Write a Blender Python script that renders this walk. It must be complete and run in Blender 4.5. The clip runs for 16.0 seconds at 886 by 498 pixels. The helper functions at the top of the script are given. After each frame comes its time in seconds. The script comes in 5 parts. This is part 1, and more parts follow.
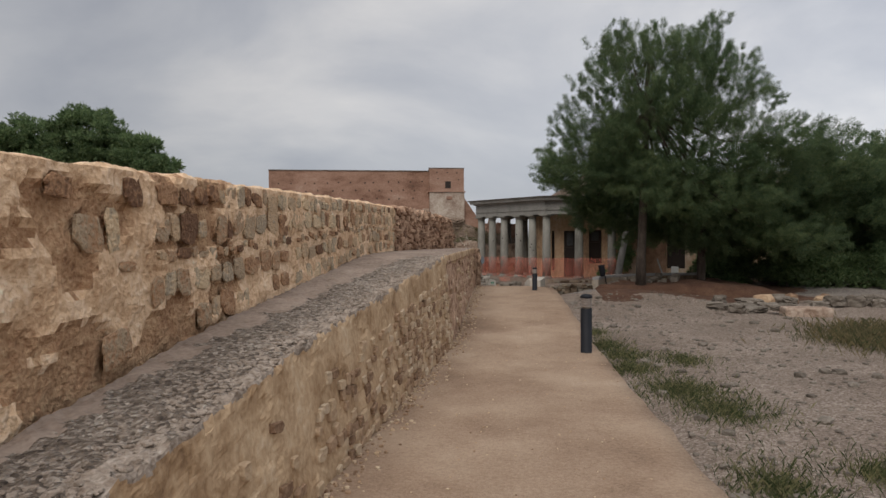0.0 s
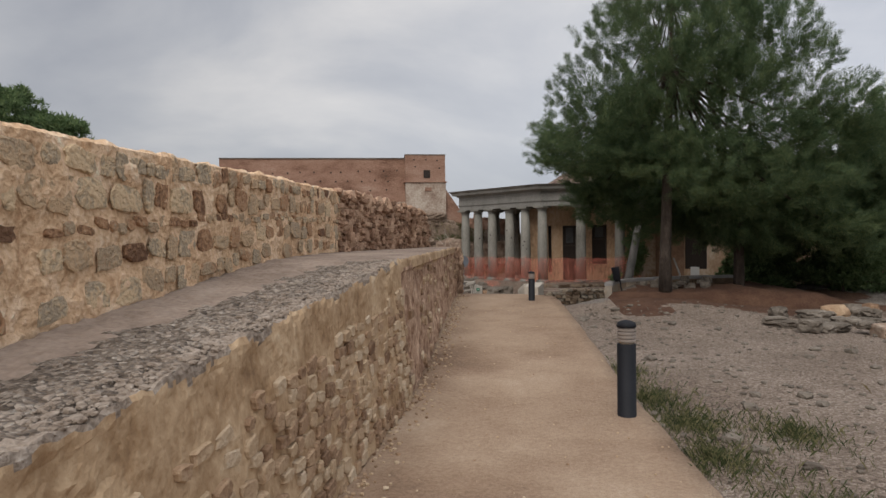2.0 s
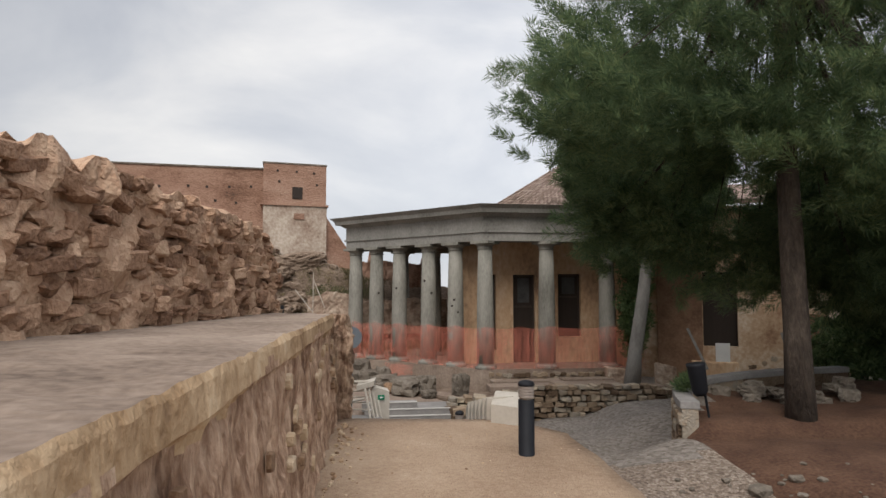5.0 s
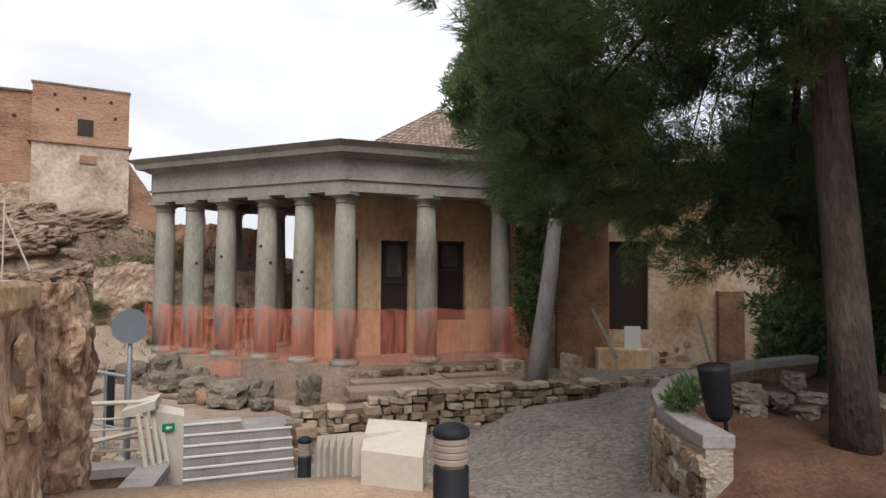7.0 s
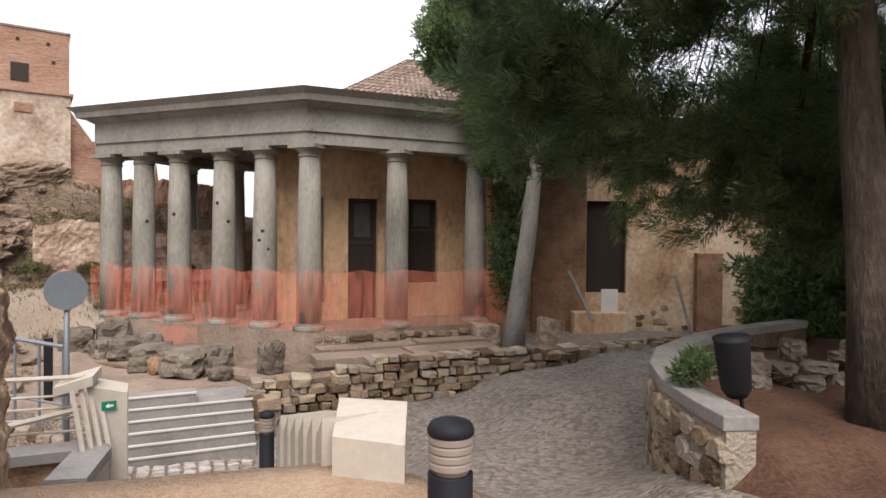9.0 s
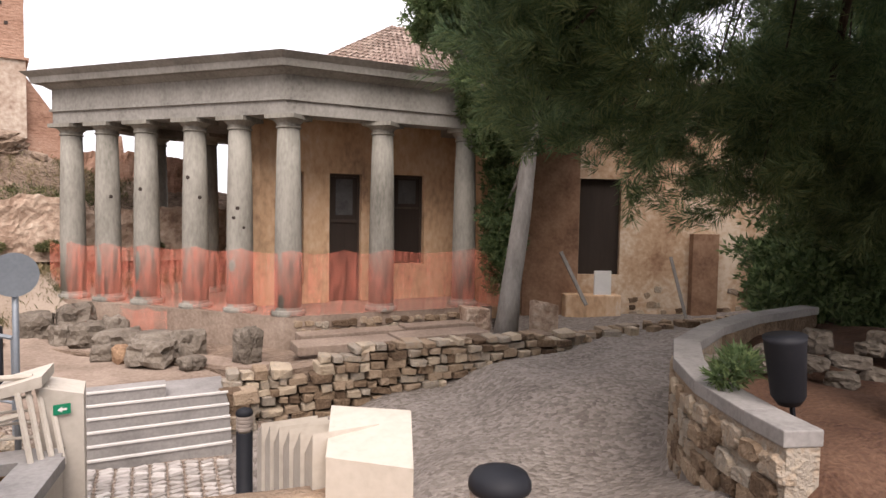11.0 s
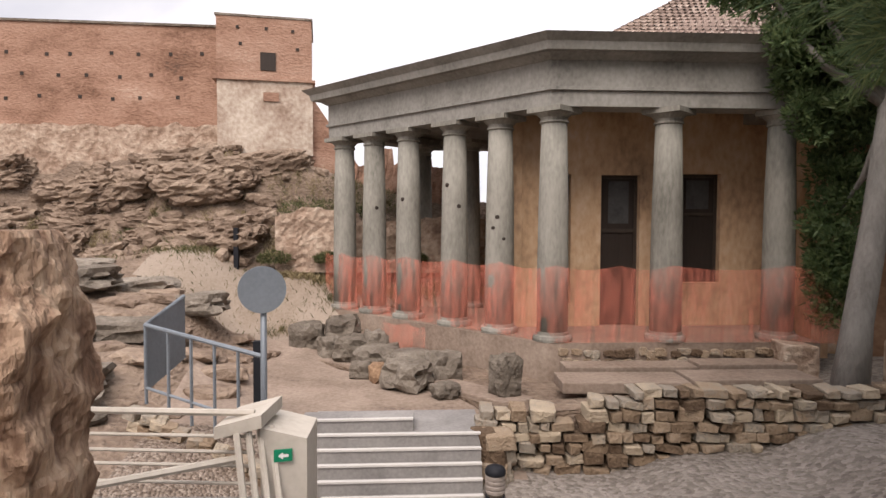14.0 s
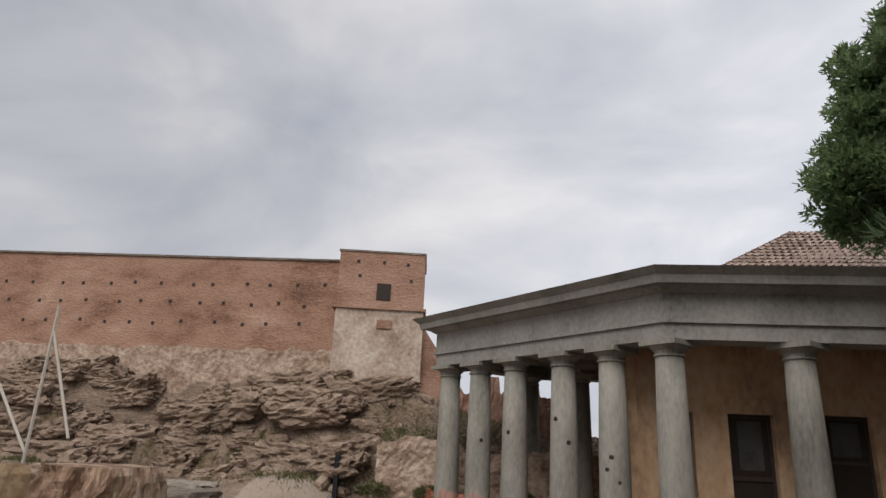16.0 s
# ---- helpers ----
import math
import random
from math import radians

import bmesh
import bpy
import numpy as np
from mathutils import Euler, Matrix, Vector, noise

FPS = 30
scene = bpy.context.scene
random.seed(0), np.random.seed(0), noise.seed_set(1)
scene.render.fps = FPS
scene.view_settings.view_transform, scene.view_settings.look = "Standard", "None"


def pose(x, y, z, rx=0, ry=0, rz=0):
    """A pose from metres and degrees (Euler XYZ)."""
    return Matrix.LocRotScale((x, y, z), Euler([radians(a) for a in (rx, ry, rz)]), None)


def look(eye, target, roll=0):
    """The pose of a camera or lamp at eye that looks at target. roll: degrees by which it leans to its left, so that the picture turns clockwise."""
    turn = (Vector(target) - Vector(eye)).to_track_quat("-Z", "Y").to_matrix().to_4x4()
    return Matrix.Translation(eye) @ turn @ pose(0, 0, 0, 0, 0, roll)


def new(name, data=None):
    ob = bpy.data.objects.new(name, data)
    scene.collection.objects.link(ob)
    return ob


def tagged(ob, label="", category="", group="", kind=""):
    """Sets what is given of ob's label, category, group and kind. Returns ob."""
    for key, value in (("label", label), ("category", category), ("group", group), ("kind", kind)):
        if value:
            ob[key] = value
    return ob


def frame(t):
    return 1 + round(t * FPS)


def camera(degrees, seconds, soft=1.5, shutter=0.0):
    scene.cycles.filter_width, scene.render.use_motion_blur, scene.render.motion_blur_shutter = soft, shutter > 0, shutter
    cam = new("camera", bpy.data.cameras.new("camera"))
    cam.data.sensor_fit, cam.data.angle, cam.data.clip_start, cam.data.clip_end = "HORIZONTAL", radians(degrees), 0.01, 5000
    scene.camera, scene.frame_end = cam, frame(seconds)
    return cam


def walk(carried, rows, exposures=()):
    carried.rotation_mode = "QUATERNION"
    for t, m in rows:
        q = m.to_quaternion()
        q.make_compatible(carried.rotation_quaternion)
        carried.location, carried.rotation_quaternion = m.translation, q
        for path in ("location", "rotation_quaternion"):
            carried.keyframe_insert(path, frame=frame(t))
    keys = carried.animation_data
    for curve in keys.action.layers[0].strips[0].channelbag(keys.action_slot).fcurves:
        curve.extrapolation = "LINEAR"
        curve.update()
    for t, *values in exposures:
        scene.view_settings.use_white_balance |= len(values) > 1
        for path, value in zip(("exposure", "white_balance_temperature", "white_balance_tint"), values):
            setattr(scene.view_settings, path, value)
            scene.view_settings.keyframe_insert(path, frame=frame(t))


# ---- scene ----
SECONDS = 16.0
cam = camera(70, SECONDS, soft=1.5)
ROWS = (
    (0.0, 0.000, -0.000, 1.795, 89.18, -0.27, 4.87),
    (0.5, 0.030, 0.766, 1.774, 89.29, -0.49, 4.57),
    (1.0, -0.001, 1.571, 1.752, 89.30, -0.51, 4.14),
    (1.5, -0.039, 2.482, 1.752, 88.92, -0.21, 3.24),
    (2.0, 0.047, 3.853, 1.746, 89.08, -0.74, 3.81),
    (2.5, -0.022, 5.215, 1.741, 89.06, -0.71, 3.15),
    (3.0, -0.127, 6.576, 1.744, 88.69, -0.47, 1.52),
    (3.2, -0.207, 7.114, 1.722, 88.73, -0.37, 0.53),
    (3.6, -0.223, 8.228, 1.735, 89.85, -0.30, -1.02),
    (4.0, -0.239, 9.341, 1.748, 90.96, -0.22, -2.56),
    (4.5, -0.259, 10.733, 1.765, 92.36, -0.13, -4.48),
    (4.9, -0.275, 11.846, 1.778, 93.48, -0.06, -6.03),
    (5.3, -0.291, 12.960, 1.791, 94.60, 0.02, -7.57),
    (5.5, -0.151, 13.426, 1.815, 94.34, -0.41, -8.64),
    (6.0, 0.040, 14.355, 1.676, 94.20, -0.08, -12.90),
    (6.5, 0.208, 15.033, 1.584, 93.49, 0.18, -16.79),
    (7.0, 0.190, 15.208, 1.586, 92.37, 0.35, -19.53),
    (7.5, 0.231, 15.361, 1.571, 91.63, 0.51, -20.96),
    (8.0, 0.236, 15.509, 1.563, 90.78, 0.60, -21.77),
    (8.5, 0.250, 15.626, 1.563, 89.68, 0.67, -22.38),
    (9.0, 0.277, 15.750, 1.568, 88.91, 0.61, -22.76),
    (9.5, 0.310, 15.861, 1.574, 88.49, 0.62, -23.53),
    (9.7, 0.357, 15.912, 1.556, 88.52, 0.54, -23.82),
    (10.4, 0.340, 16.106, 1.574, 87.62, 0.77, -24.45),
    (11.1, 0.322, 16.299, 1.593, 86.72, 1.00, -25.08),
    (11.8, 0.305, 16.493, 1.611, 85.82, 1.23, -25.71),
    (12.0, 0.340, 16.608, 1.584, 85.66, 0.95, -23.83),
    (12.5, 0.405, 16.854, 1.505, 85.71, 0.23, -17.58),
    (13.0, 0.511, 17.048, 1.456, 85.94, -0.13, -11.16),
    (13.5, 0.548, 17.293, 1.504, 85.77, -0.03, -5.72),
    (14.0, 0.575, 17.449, 1.557, 87.61, 0.24, -1.19),
    (14.5, 0.562, 17.539, 1.647, 92.34, 0.86, 1.76),
    (15.0, 0.563, 17.567, 1.699, 98.38, 1.62, 4.29),
    (15.5, 0.595, 17.525, 1.658, 103.69, 2.39, 6.84),
    (16.0, 0.583, 17.513, 1.623, 107.50, 2.80, 8.99),
)

walk(cam, [(t, pose(x, y, z, rx, 0, rz) @ pose(0, 0, 0, 0, 0, roll)) for t, x, y, z, rx, roll, rz in ROWS],
     exposures=((0.0, -0.38, 6500, 12), (1.5, -0.33, 6500, 12), (3.2, -0.12, 6550, 12), (5.3, 0.15, 6550, 11), (7.0, 0.48, 6600, 12), (9.7, 0.88, 6800, 17), (11.8, 1.1, 6900, 21), (13.5, 0.72, 6900, 20),
                (14.0, 0.72, 6850, 18), (14.5, 0.1, 6650, 14), (15.1, -0.14, 6550, 13), (16.0, -0.05, 6550, 13)))

# ---- world and sun ----
world = bpy.data.worlds.new("overcast_sky")
scene.world = world
world.use_nodes = True
wn, wl = world.node_tree.nodes, world.node_tree.links
wn.clear()
w_out = wn.new("ShaderNodeOutputWorld")
w_bg = wn.new("ShaderNodeBackground")
w_sky = wn.new("ShaderNodeTexSky")
w_sky.sky_type = 'NISHITA'
w_sky.sun_disc = False
w_sky.sun_elevation = radians(49)
w_sky.sun_rotation = radians(196)
w_coord = wn.new("ShaderNodeTexCoord")
w_map = wn.new("ShaderNodeMapping")
w_map.inputs["Scale"].default_value = (1.0, 1.0, 2.0)
w_noise = wn.new("ShaderNodeTexNoise")
w_noise.inputs["Scale"].default_value = 2.1
w_noise.inputs["Detail"].default_value = 7
w_noise.inputs["Roughness"].default_value = 0.52
w_noise.inputs["Distortion"].default_value = 0.35
w_ramp = wn.new("ShaderNodeValToRGB")
w_ramp.color_ramp.elements[0].position = 0.3
w_ramp.color_ramp.elements[0].color = (4.7, 5.0, 5.6, 1)
w_ramp.color_ramp.elements[1].position = 0.7
w_ramp.color_ramp.elements[1].color = (9.4, 9.3, 9.05, 1)
w_mid = w_ramp.color_ramp.elements.new(0.5)
w_mid.color = (6.6, 6.8, 7.1, 1)
w_mix = wn.new("ShaderNodeMixRGB")
w_mix.inputs[0].default_value = 0.88
wl.new(w_coord.outputs["Generated"], w_map.inputs["Vector"])
wl.new(w_map.outputs["Vector"], w_noise.inputs["Vector"])
wl.new(w_noise.outputs["Fac"], w_ramp.inputs[0])
wl.new(w_sky.outputs[0], w_mix.inputs[1])
wl.new(w_ramp.outputs[0], w_mix.inputs[2])
# an overcast sky is brightest overhead
w_sep = wn.new("ShaderNodeSeparateXYZ")
w_zen = wn.new("ShaderNodeMapRange")
w_zen.inputs[1].default_value, w_zen.inputs[2].default_value = 0.62, 1.0
w_zen.inputs[3].default_value, w_zen.inputs[4].default_value = 1.0, 2.2
w_mul = wn.new("ShaderNodeVectorMath")
w_mul.operation = 'SCALE'
wl.new(w_coord.outputs["Generated"], w_sep.inputs[0])
wl.new(w_sep.outputs["Z"], w_zen.inputs[0])
wl.new(w_mix.outputs[0], w_mul.inputs[0])
wl.new(w_zen.outputs[0], w_mul.inputs["Scale"])
# thinner cloud on the sunward side
w_side = wn.new("ShaderNodeMapRange")
w_side.inputs[1].default_value, w_side.inputs[2].default_value = -0.5, 0.7
w_side.inputs[3].default_value, w_side.inputs[4].default_value = 0.86, 1.36
w_lit = wn.new("ShaderNodeVectorMath")
w_lit.operation = 'SCALE'
wl.new(w_sep.outputs["X"], w_side.inputs[0])
wl.new(w_mul.outputs[0], w_lit.inputs[0])
wl.new(w_side.outputs[0], w_lit.inputs["Scale"])
wl.new(w_lit.outputs[0], w_bg.inputs["Color"])
w_bg.inputs["Strength"].default_value = 0.1
wl.new(w_bg.outputs[0], w_out.inputs[0])

sun_data = bpy.data.lights.new("sun", 'SUN')
sun_data.energy = 2.35
sun_data.angle = radians(40)
sun_data.color = (1.0, 0.95, 0.88)
sun = new("sun", sun_data)
sun.matrix_world = look((-11, -38, 46), (0, 0, 0))


# ---- materials ----
def mat(name, colours, scale=4.0, fine=40.0, rough=0.9, bump=0.4, depth=0.02, vary=0.0, metal=0.0, spec=0.3, stretch=(1, 1, 1), fine_mix=0.35, detail=6, pebble=0.0, pebble_mix=0.5, leaf=0.0):
    """Two scales of noise over world positions, with relief."""
    m = bpy.data.materials.new(name)
    m.use_nodes = True
    n, l = m.node_tree.nodes, m.node_tree.links
    b = n["Principled BSDF"]
    geo = n.new("ShaderNodeNewGeometry")
    mp = n.new("ShaderNodeMapping")
    mp.inputs["Scale"].default_value = stretch
    l.new(geo.outputs["Position"], mp.inputs["Vector"])
    a = n.new("ShaderNodeTexNoise")
    a.inputs["Scale"].default_value = scale
    a.inputs["Detail"].default_value = detail
    a.inputs["Roughness"].default_value = 0.6
    c = n.new("ShaderNodeTexNoise")
    c.inputs["Scale"].default_value = fine
    c.inputs["Detail"].default_value = 4
    l.new(mp.outputs[0], a.inputs["Vector"])
    l.new(mp.outputs[0], c.inputs["Vector"])
    r = n.new("ShaderNodeValToRGB")
    while len(r.color_ramp.elements) < len(colours):
        r.color_ramp.elements.new(0.5)
    for i, col in enumerate(colours):
        e = r.color_ramp.elements[i]
        e.position = 0.28 + 0.44 * i / max(1, len(colours) - 1)
        e.color = (*col, 1)
    mixf = n.new("ShaderNodeMix")
    mixf.inputs[0].default_value = fine_mix
    l.new(a.outputs["Fac"], mixf.inputs[2])
    l.new(c.outputs["Fac"], mixf.inputs[3])
    fac = mixf.outputs[0]
    height = fac
    if pebble:
        vo = n.new("ShaderNodeTexVoronoi")
        vo.inputs["Scale"].default_value = pebble
        l.new(mp.outputs[0], vo.inputs["Vector"])
        sep = n.new("ShaderNodeSeparateColor")
        l.new(vo.outputs["Color"], sep.inputs[0])
        pm = n.new("ShaderNodeMix")
        pm.inputs[0].default_value = pebble_mix
        l.new(fac, pm.inputs[2])
        l.new(sep.outputs[0], pm.inputs[3])
        fac = pm.outputs[0]
        inv = n.new("ShaderNodeMath")
        inv.operation = 'SUBTRACT'
        inv.inputs[0].default_value = 1.0
        l.new(vo.outputs["Distance"], inv.inputs[1])
        hm = n.new("ShaderNodeMath")
        hm.operation = 'ADD'
        l.new(mixf.outputs[0], hm.inputs[0])
        l.new(inv.outputs[0], hm.inputs[1])
        height = hm.outputs[0]
    if vary:
        inf = n.new("ShaderNodeObjectInfo")
        isl = n.new("ShaderNodeNewGeometry")
        add = n.new("ShaderNodeMath")
        add.operation = 'ADD'
        l.new(inf.outputs["Random"], add.inputs[0])
        l.new(isl.outputs["Random Per Island"], add.inputs[1])
        fr = n.new("ShaderNodeMath")
        fr.operation = 'FRACT'
        l.new(add.outputs[0], fr.inputs[0])
        mm = n.new("ShaderNodeMix")
        mm.inputs[0].default_value = vary
        l.new(fac, mm.inputs[2])
        l.new(fr.outputs[0], mm.inputs[3])
        fac = mm.outputs[0]
    l.new(fac, r.inputs[0])
    l.new(r.outputs[0], b.inputs["Base Color"])
    b.inputs["Roughness"].default_value = rough
    b.inputs["Metallic"].default_value = metal
    b.inputs["Specular IOR Level"].default_value = spec
    if leaf:
        tl = n.new("ShaderNodeBsdfTranslucent")
        l.new(r.outputs[0], tl.inputs["Color"])
        ms = n.new("ShaderNodeMixShader")
        ms.inputs[0].default_value = leaf
        l.new(b.outputs[0], ms.inputs[1])
        l.new(tl.outputs[0], ms.inputs[2])
        l.new(ms.outputs[0], n["Material Output"].inputs[0])
    if bump:
        bp = n.new("ShaderNodeBump")
        bp.inputs["Strength"].default_value = bump
        bp.inputs["Distance"].default_value = depth
        l.new(height, bp.inputs["Height"])
        l.new(bp.outputs[0], b.inputs["Normal"])
    return m


M_GRAVEL = mat("grey_gravel", ((0.088, 0.061, 0.045), (0.17, 0.129, 0.1), (0.247, 0.196, 0.156), (0.381, 0.323, 0.27)), 0.7, 45, 0.95, 0.9, 0.025, fine_mix=0.4, pebble=46, pebble_mix=0.3)
M_PATH = mat("worn_concrete_path", ((0.115, 0.069, 0.043), (0.25, 0.168, 0.112), (0.345, 0.25, 0.173), (0.45, 0.352, 0.263)), 0.7, 24, 0.9, 0.7, 0.014, fine_mix=0.24, detail=12, pebble=70, pebble_mix=0.08)
M_PLASTER = mat("weathered_pink_plaster", ((0.209, 0.103, 0.053), (0.517, 0.321, 0.184), (0.702, 0.484, 0.303), (0.813, 0.605, 0.418), (0.85, 0.835, 0.652)), 3.4, 26, 0.95, 1.0, 0.08, fine_mix=0.42, detail=11)
M_EXPOSED = mat("exposed_wall_core", ((0.166, 0.081, 0.043), (0.373, 0.209, 0.113), (0.552, 0.35, 0.202), (0.69, 0.511, 0.329)), 7, 36, 0.95, 1.0, 0.09, fine_mix=0.45, detail=9)
M_CRUMBLE = mat("crumbling_brown_render", ((0.094, 0.049, 0.032), (0.275, 0.165, 0.108), (0.537, 0.372, 0.264), (0.725, 0.555, 0.414)), 9, 38, 0.95, 1.0, 0.12, stretch=(1, 1, 0.4), fine_mix=0.28, detail=9)
M_LIP = mat("pale_crumbled_mortar", ((0.11, 0.078, 0.056), (0.22, 0.172, 0.132), (0.33, 0.275, 0.225), (0.5, 0.44, 0.375)), 8, 38, 0.95, 1.0, 0.05, fine_mix=0.5, detail=9)
M_FLAKE = mat("flaking_pier_render", ((0.06, 0.034, 0.022), (0.17, 0.1, 0.065), (0.4, 0.28, 0.195), (0.56, 0.44, 0.33)), 11, 40, 0.95, 1.0, 0.12, stretch=(1, 1, 0.3), fine_mix=0.25, detail=8)
M_RUIN = mat("red_brown_ruin_stone", ((0.125, 0.066, 0.041), (0.275, 0.162, 0.103), (0.4, 0.252, 0.167), (0.525, 0.366, 0.253)), 7, 36, 0.95, 1.0, 0.06, vary=0.3, fine_mix=0.45)
M_HOUSE = mat("peeling_house_plaster", ((0.12, 0.07, 0.045), (0.26, 0.155, 0.095), (0.43, 0.3, 0.195), (0.58, 0.48, 0.37), (0.63, 0.55, 0.45)), 0.9, 15, 0.95, 0.8, 0.03, fine_mix=0.25, detail=10)
M_BROWN = mat("red_brown_pier_plaster", ((0.11, 0.06, 0.04), (0.23, 0.135, 0.085), (0.33, 0.215, 0.145)), 3, 22, 0.95, 0.8, 0.02, detail=9)
M_SIGNBACK = mat("dull_grey_sign_back", ((0.15, 0.14, 0.13), (0.23, 0.215, 0.2)), 5, 30, 0.55, 0.05, 0.002)
M_OCHRE = mat("ochre_render", ((0.12, 0.066, 0.036), (0.33, 0.215, 0.12), (0.5, 0.36, 0.225), (0.6, 0.48, 0.34)), 2.6, 22, 0.95, 1.0, 0.06, stretch=(1, 1, 0.85), fine_mix=0.3, detail=10)
M_STONE = mat("rubble_stone", ((0.171, 0.092, 0.053), (0.451, 0.26, 0.143), (0.415, 0.319, 0.215), (0.586, 0.407, 0.248), (0.366, 0.301, 0.22), (0.683, 0.507, 0.319)), 5, 34, 0.95, 1.0, 0.09, vary=0.45, fine_mix=0.45)
M_ROUGH = mat("warm_rubble", ((0.17, 0.1, 0.06), (0.36, 0.24, 0.15), (0.46, 0.34, 0.22), (0.54, 0.43, 0.31)), 5, 40, 0.95, 1.0, 0.04, vary=0.4)
M_LEDGE = mat("crumbled_concrete_ledge", ((0.065, 0.049, 0.037), (0.15, 0.117, 0.09), (0.25, 0.205, 0.165), (0.43, 0.375, 0.315)), 2.4, 28, 0.95, 1.0, 0.04, fine_mix=0.5, pebble=40, pebble_mix=0.34, detail=9)
M_TOP = mat("dusty_wall_top", ((0.09, 0.064, 0.049), (0.19, 0.142, 0.11), (0.27, 0.21, 0.167), (0.35, 0.285, 0.23)), 1.6, 26, 0.95, 0.7, 0.02, fine_mix=0.35, detail=10)
M_GREYSTONE = mat("grey_weathered_stone", ((0.085, 0.082, 0.07), (0.175, 0.168, 0.145), (0.25, 0.24, 0.21), (0.31, 0.295, 0.26)), 2.6, 32, 0.85, 0.6, 0.015, stretch=(1, 1, 0.35), detail=10)
M_ROCK = mat("fallen_grey_stone", ((0.055, 0.045, 0.034), (0.12, 0.1, 0.08), (0.19, 0.163, 0.133), (0.29, 0.255, 0.212)), 4, 26, 0.95, 1.0, 0.08, vary=0.15)
M_FORT = mat("red_fortress_masonry", ((0.07, 0.042, 0.032), (0.19, 0.105, 0.07), (0.29, 0.172, 0.122), (0.35, 0.225, 0.165), (0.47, 0.355, 0.28)), 0.9, 18, 0.95, 1.0, 0.06, stretch=(1, 1, 1.9), fine_mix=0.3, detail=12)
M_PALE = mat("pale_fortress_plaster", ((0.12, 0.075, 0.052), (0.25, 0.172, 0.125), (0.4, 0.31, 0.24), (0.54, 0.455, 0.37)), 3.2, 13, 0.95, 1.0, 0.09, fine_mix=0.45)
M_HILL = mat("dry_rocky_hillside", ((0.07, 0.05, 0.038), (0.155, 0.112, 0.083), (0.24, 0.18, 0.135), (0.35, 0.275, 0.205)), 1.5, 16, 0.95, 1.0, 0.16, stretch=(1, 1, 2.2), fine_mix=0.42, detail=11)
M_TOWER = mat("flaking_white_tower_plaster", ((0.14, 0.085, 0.06), (0.3, 0.225, 0.175), (0.46, 0.39, 0.32), (0.6, 0.53, 0.46)), 1.8, 16, 0.95, 0.8, 0.04, fine_mix=0.35, detail=10)
M_WALLOR = mat("orange_kiosk_plaster", ((0.13, 0.095, 0.072), (0.33, 0.215, 0.135), (0.5, 0.335, 0.205), (0.58, 0.42, 0.285), (0.6, 0.52, 0.43)), 1.7, 16, 0.92, 0.7, 0.03, stretch=(1, 1, 0.55), fine_mix=0.34, detail=11)
# door wood; this dark brown also paints the shade inside the putlog holes
M_DARK = mat("dark_door_wood_and_hole_shade", ((0.02, 0.015, 0.012), (0.04, 0.028, 0.022)), 3, 30, 0.7, 0.3, 0.005, stretch=(1, 1, 0.1))
M_WHITE = mat("cream_painted_masonry", ((0.336, 0.303, 0.258), (0.428, 0.39, 0.336), (0.496, 0.457, 0.402)), 2, 25, 0.85, 0.3, 0.008, detail=9)
M_STEP = mat("grey_stone_step", ((0.14, 0.133, 0.127), (0.225, 0.214, 0.205), (0.3, 0.287, 0.272)), 3, 40, 0.85, 0.3, 0.006)
M_BLACK = mat("black_painted_metal", ((0.008, 0.009, 0.012), (0.014, 0.015, 0.019)), 6, 50, 0.62, 0.1, 0.002, spec=0.2)
M_SOIL = mat("red_brown_needle_soil", ((0.029, 0.013, 0.008), (0.068, 0.033, 0.02), (0.108, 0.058, 0.036), (0.162, 0.094, 0.059)), 2.4, 38, 0.95, 1.0, 0.04, fine_mix=0.5, detail=9)
M_BARK = mat("pine_bark", ((0.02, 0.016, 0.013), (0.06, 0.046, 0.036), (0.12, 0.095, 0.076)), 9, 40, 0.95, 1.0, 0.09, stretch=(1, 1, 0.3), detail=9)
M_PALEBARK = mat("pale_grey_bark", ((0.12, 0.112, 0.1), (0.2, 0.188, 0.172), (0.27, 0.255, 0.235)), 6, 40, 0.9, 0.9, 0.04, stretch=(1, 1, 0.3), detail=9)
M_NEEDLE = mat("pine_needles", ((0.056, 0.096, 0.055), (0.096, 0.148, 0.075), (0.146, 0.199, 0.092), (0.213, 0.249, 0.11)), 0.9, 7, 0.55, 0, vary=0.35, leaf=0.7)
M_LEAF = mat("dark_broad_leaves", ((0.075, 0.119, 0.053), (0.125, 0.188, 0.083), (0.194, 0.256, 0.112)), 1.5, 9, 0.5, 0, vary=0.5, leaf=0.6)
M_TILE = mat("clay_roof_tile", ((0.15, 0.105, 0.085), (0.26, 0.19, 0.155), (0.35, 0.275, 0.23)), 5, 30, 0.9, 0.5, 0.01, vary=0.5)
M_COBBLE = mat("grey_cobble", ((0.115, 0.095, 0.08), (0.19, 0.165, 0.143), (0.27, 0.238, 0.21)), 1.2, 40, 0.95, 0.9, 0.02, fine_mix=0.4, pebble=26, pebble_mix=0.35)
M_STEEL = mat("grey_galvanised_steel", ((0.13, 0.15, 0.17), (0.2, 0.225, 0.25)), 4, 40, 0.5, 0.05, 0.002, metal=0.3)
M_GRASS = mat("dry_grass", ((0.05, 0.055, 0.022), (0.1, 0.09, 0.04), (0.17, 0.13, 0.07)), 2, 20, 0.9, 0, vary=0.5)
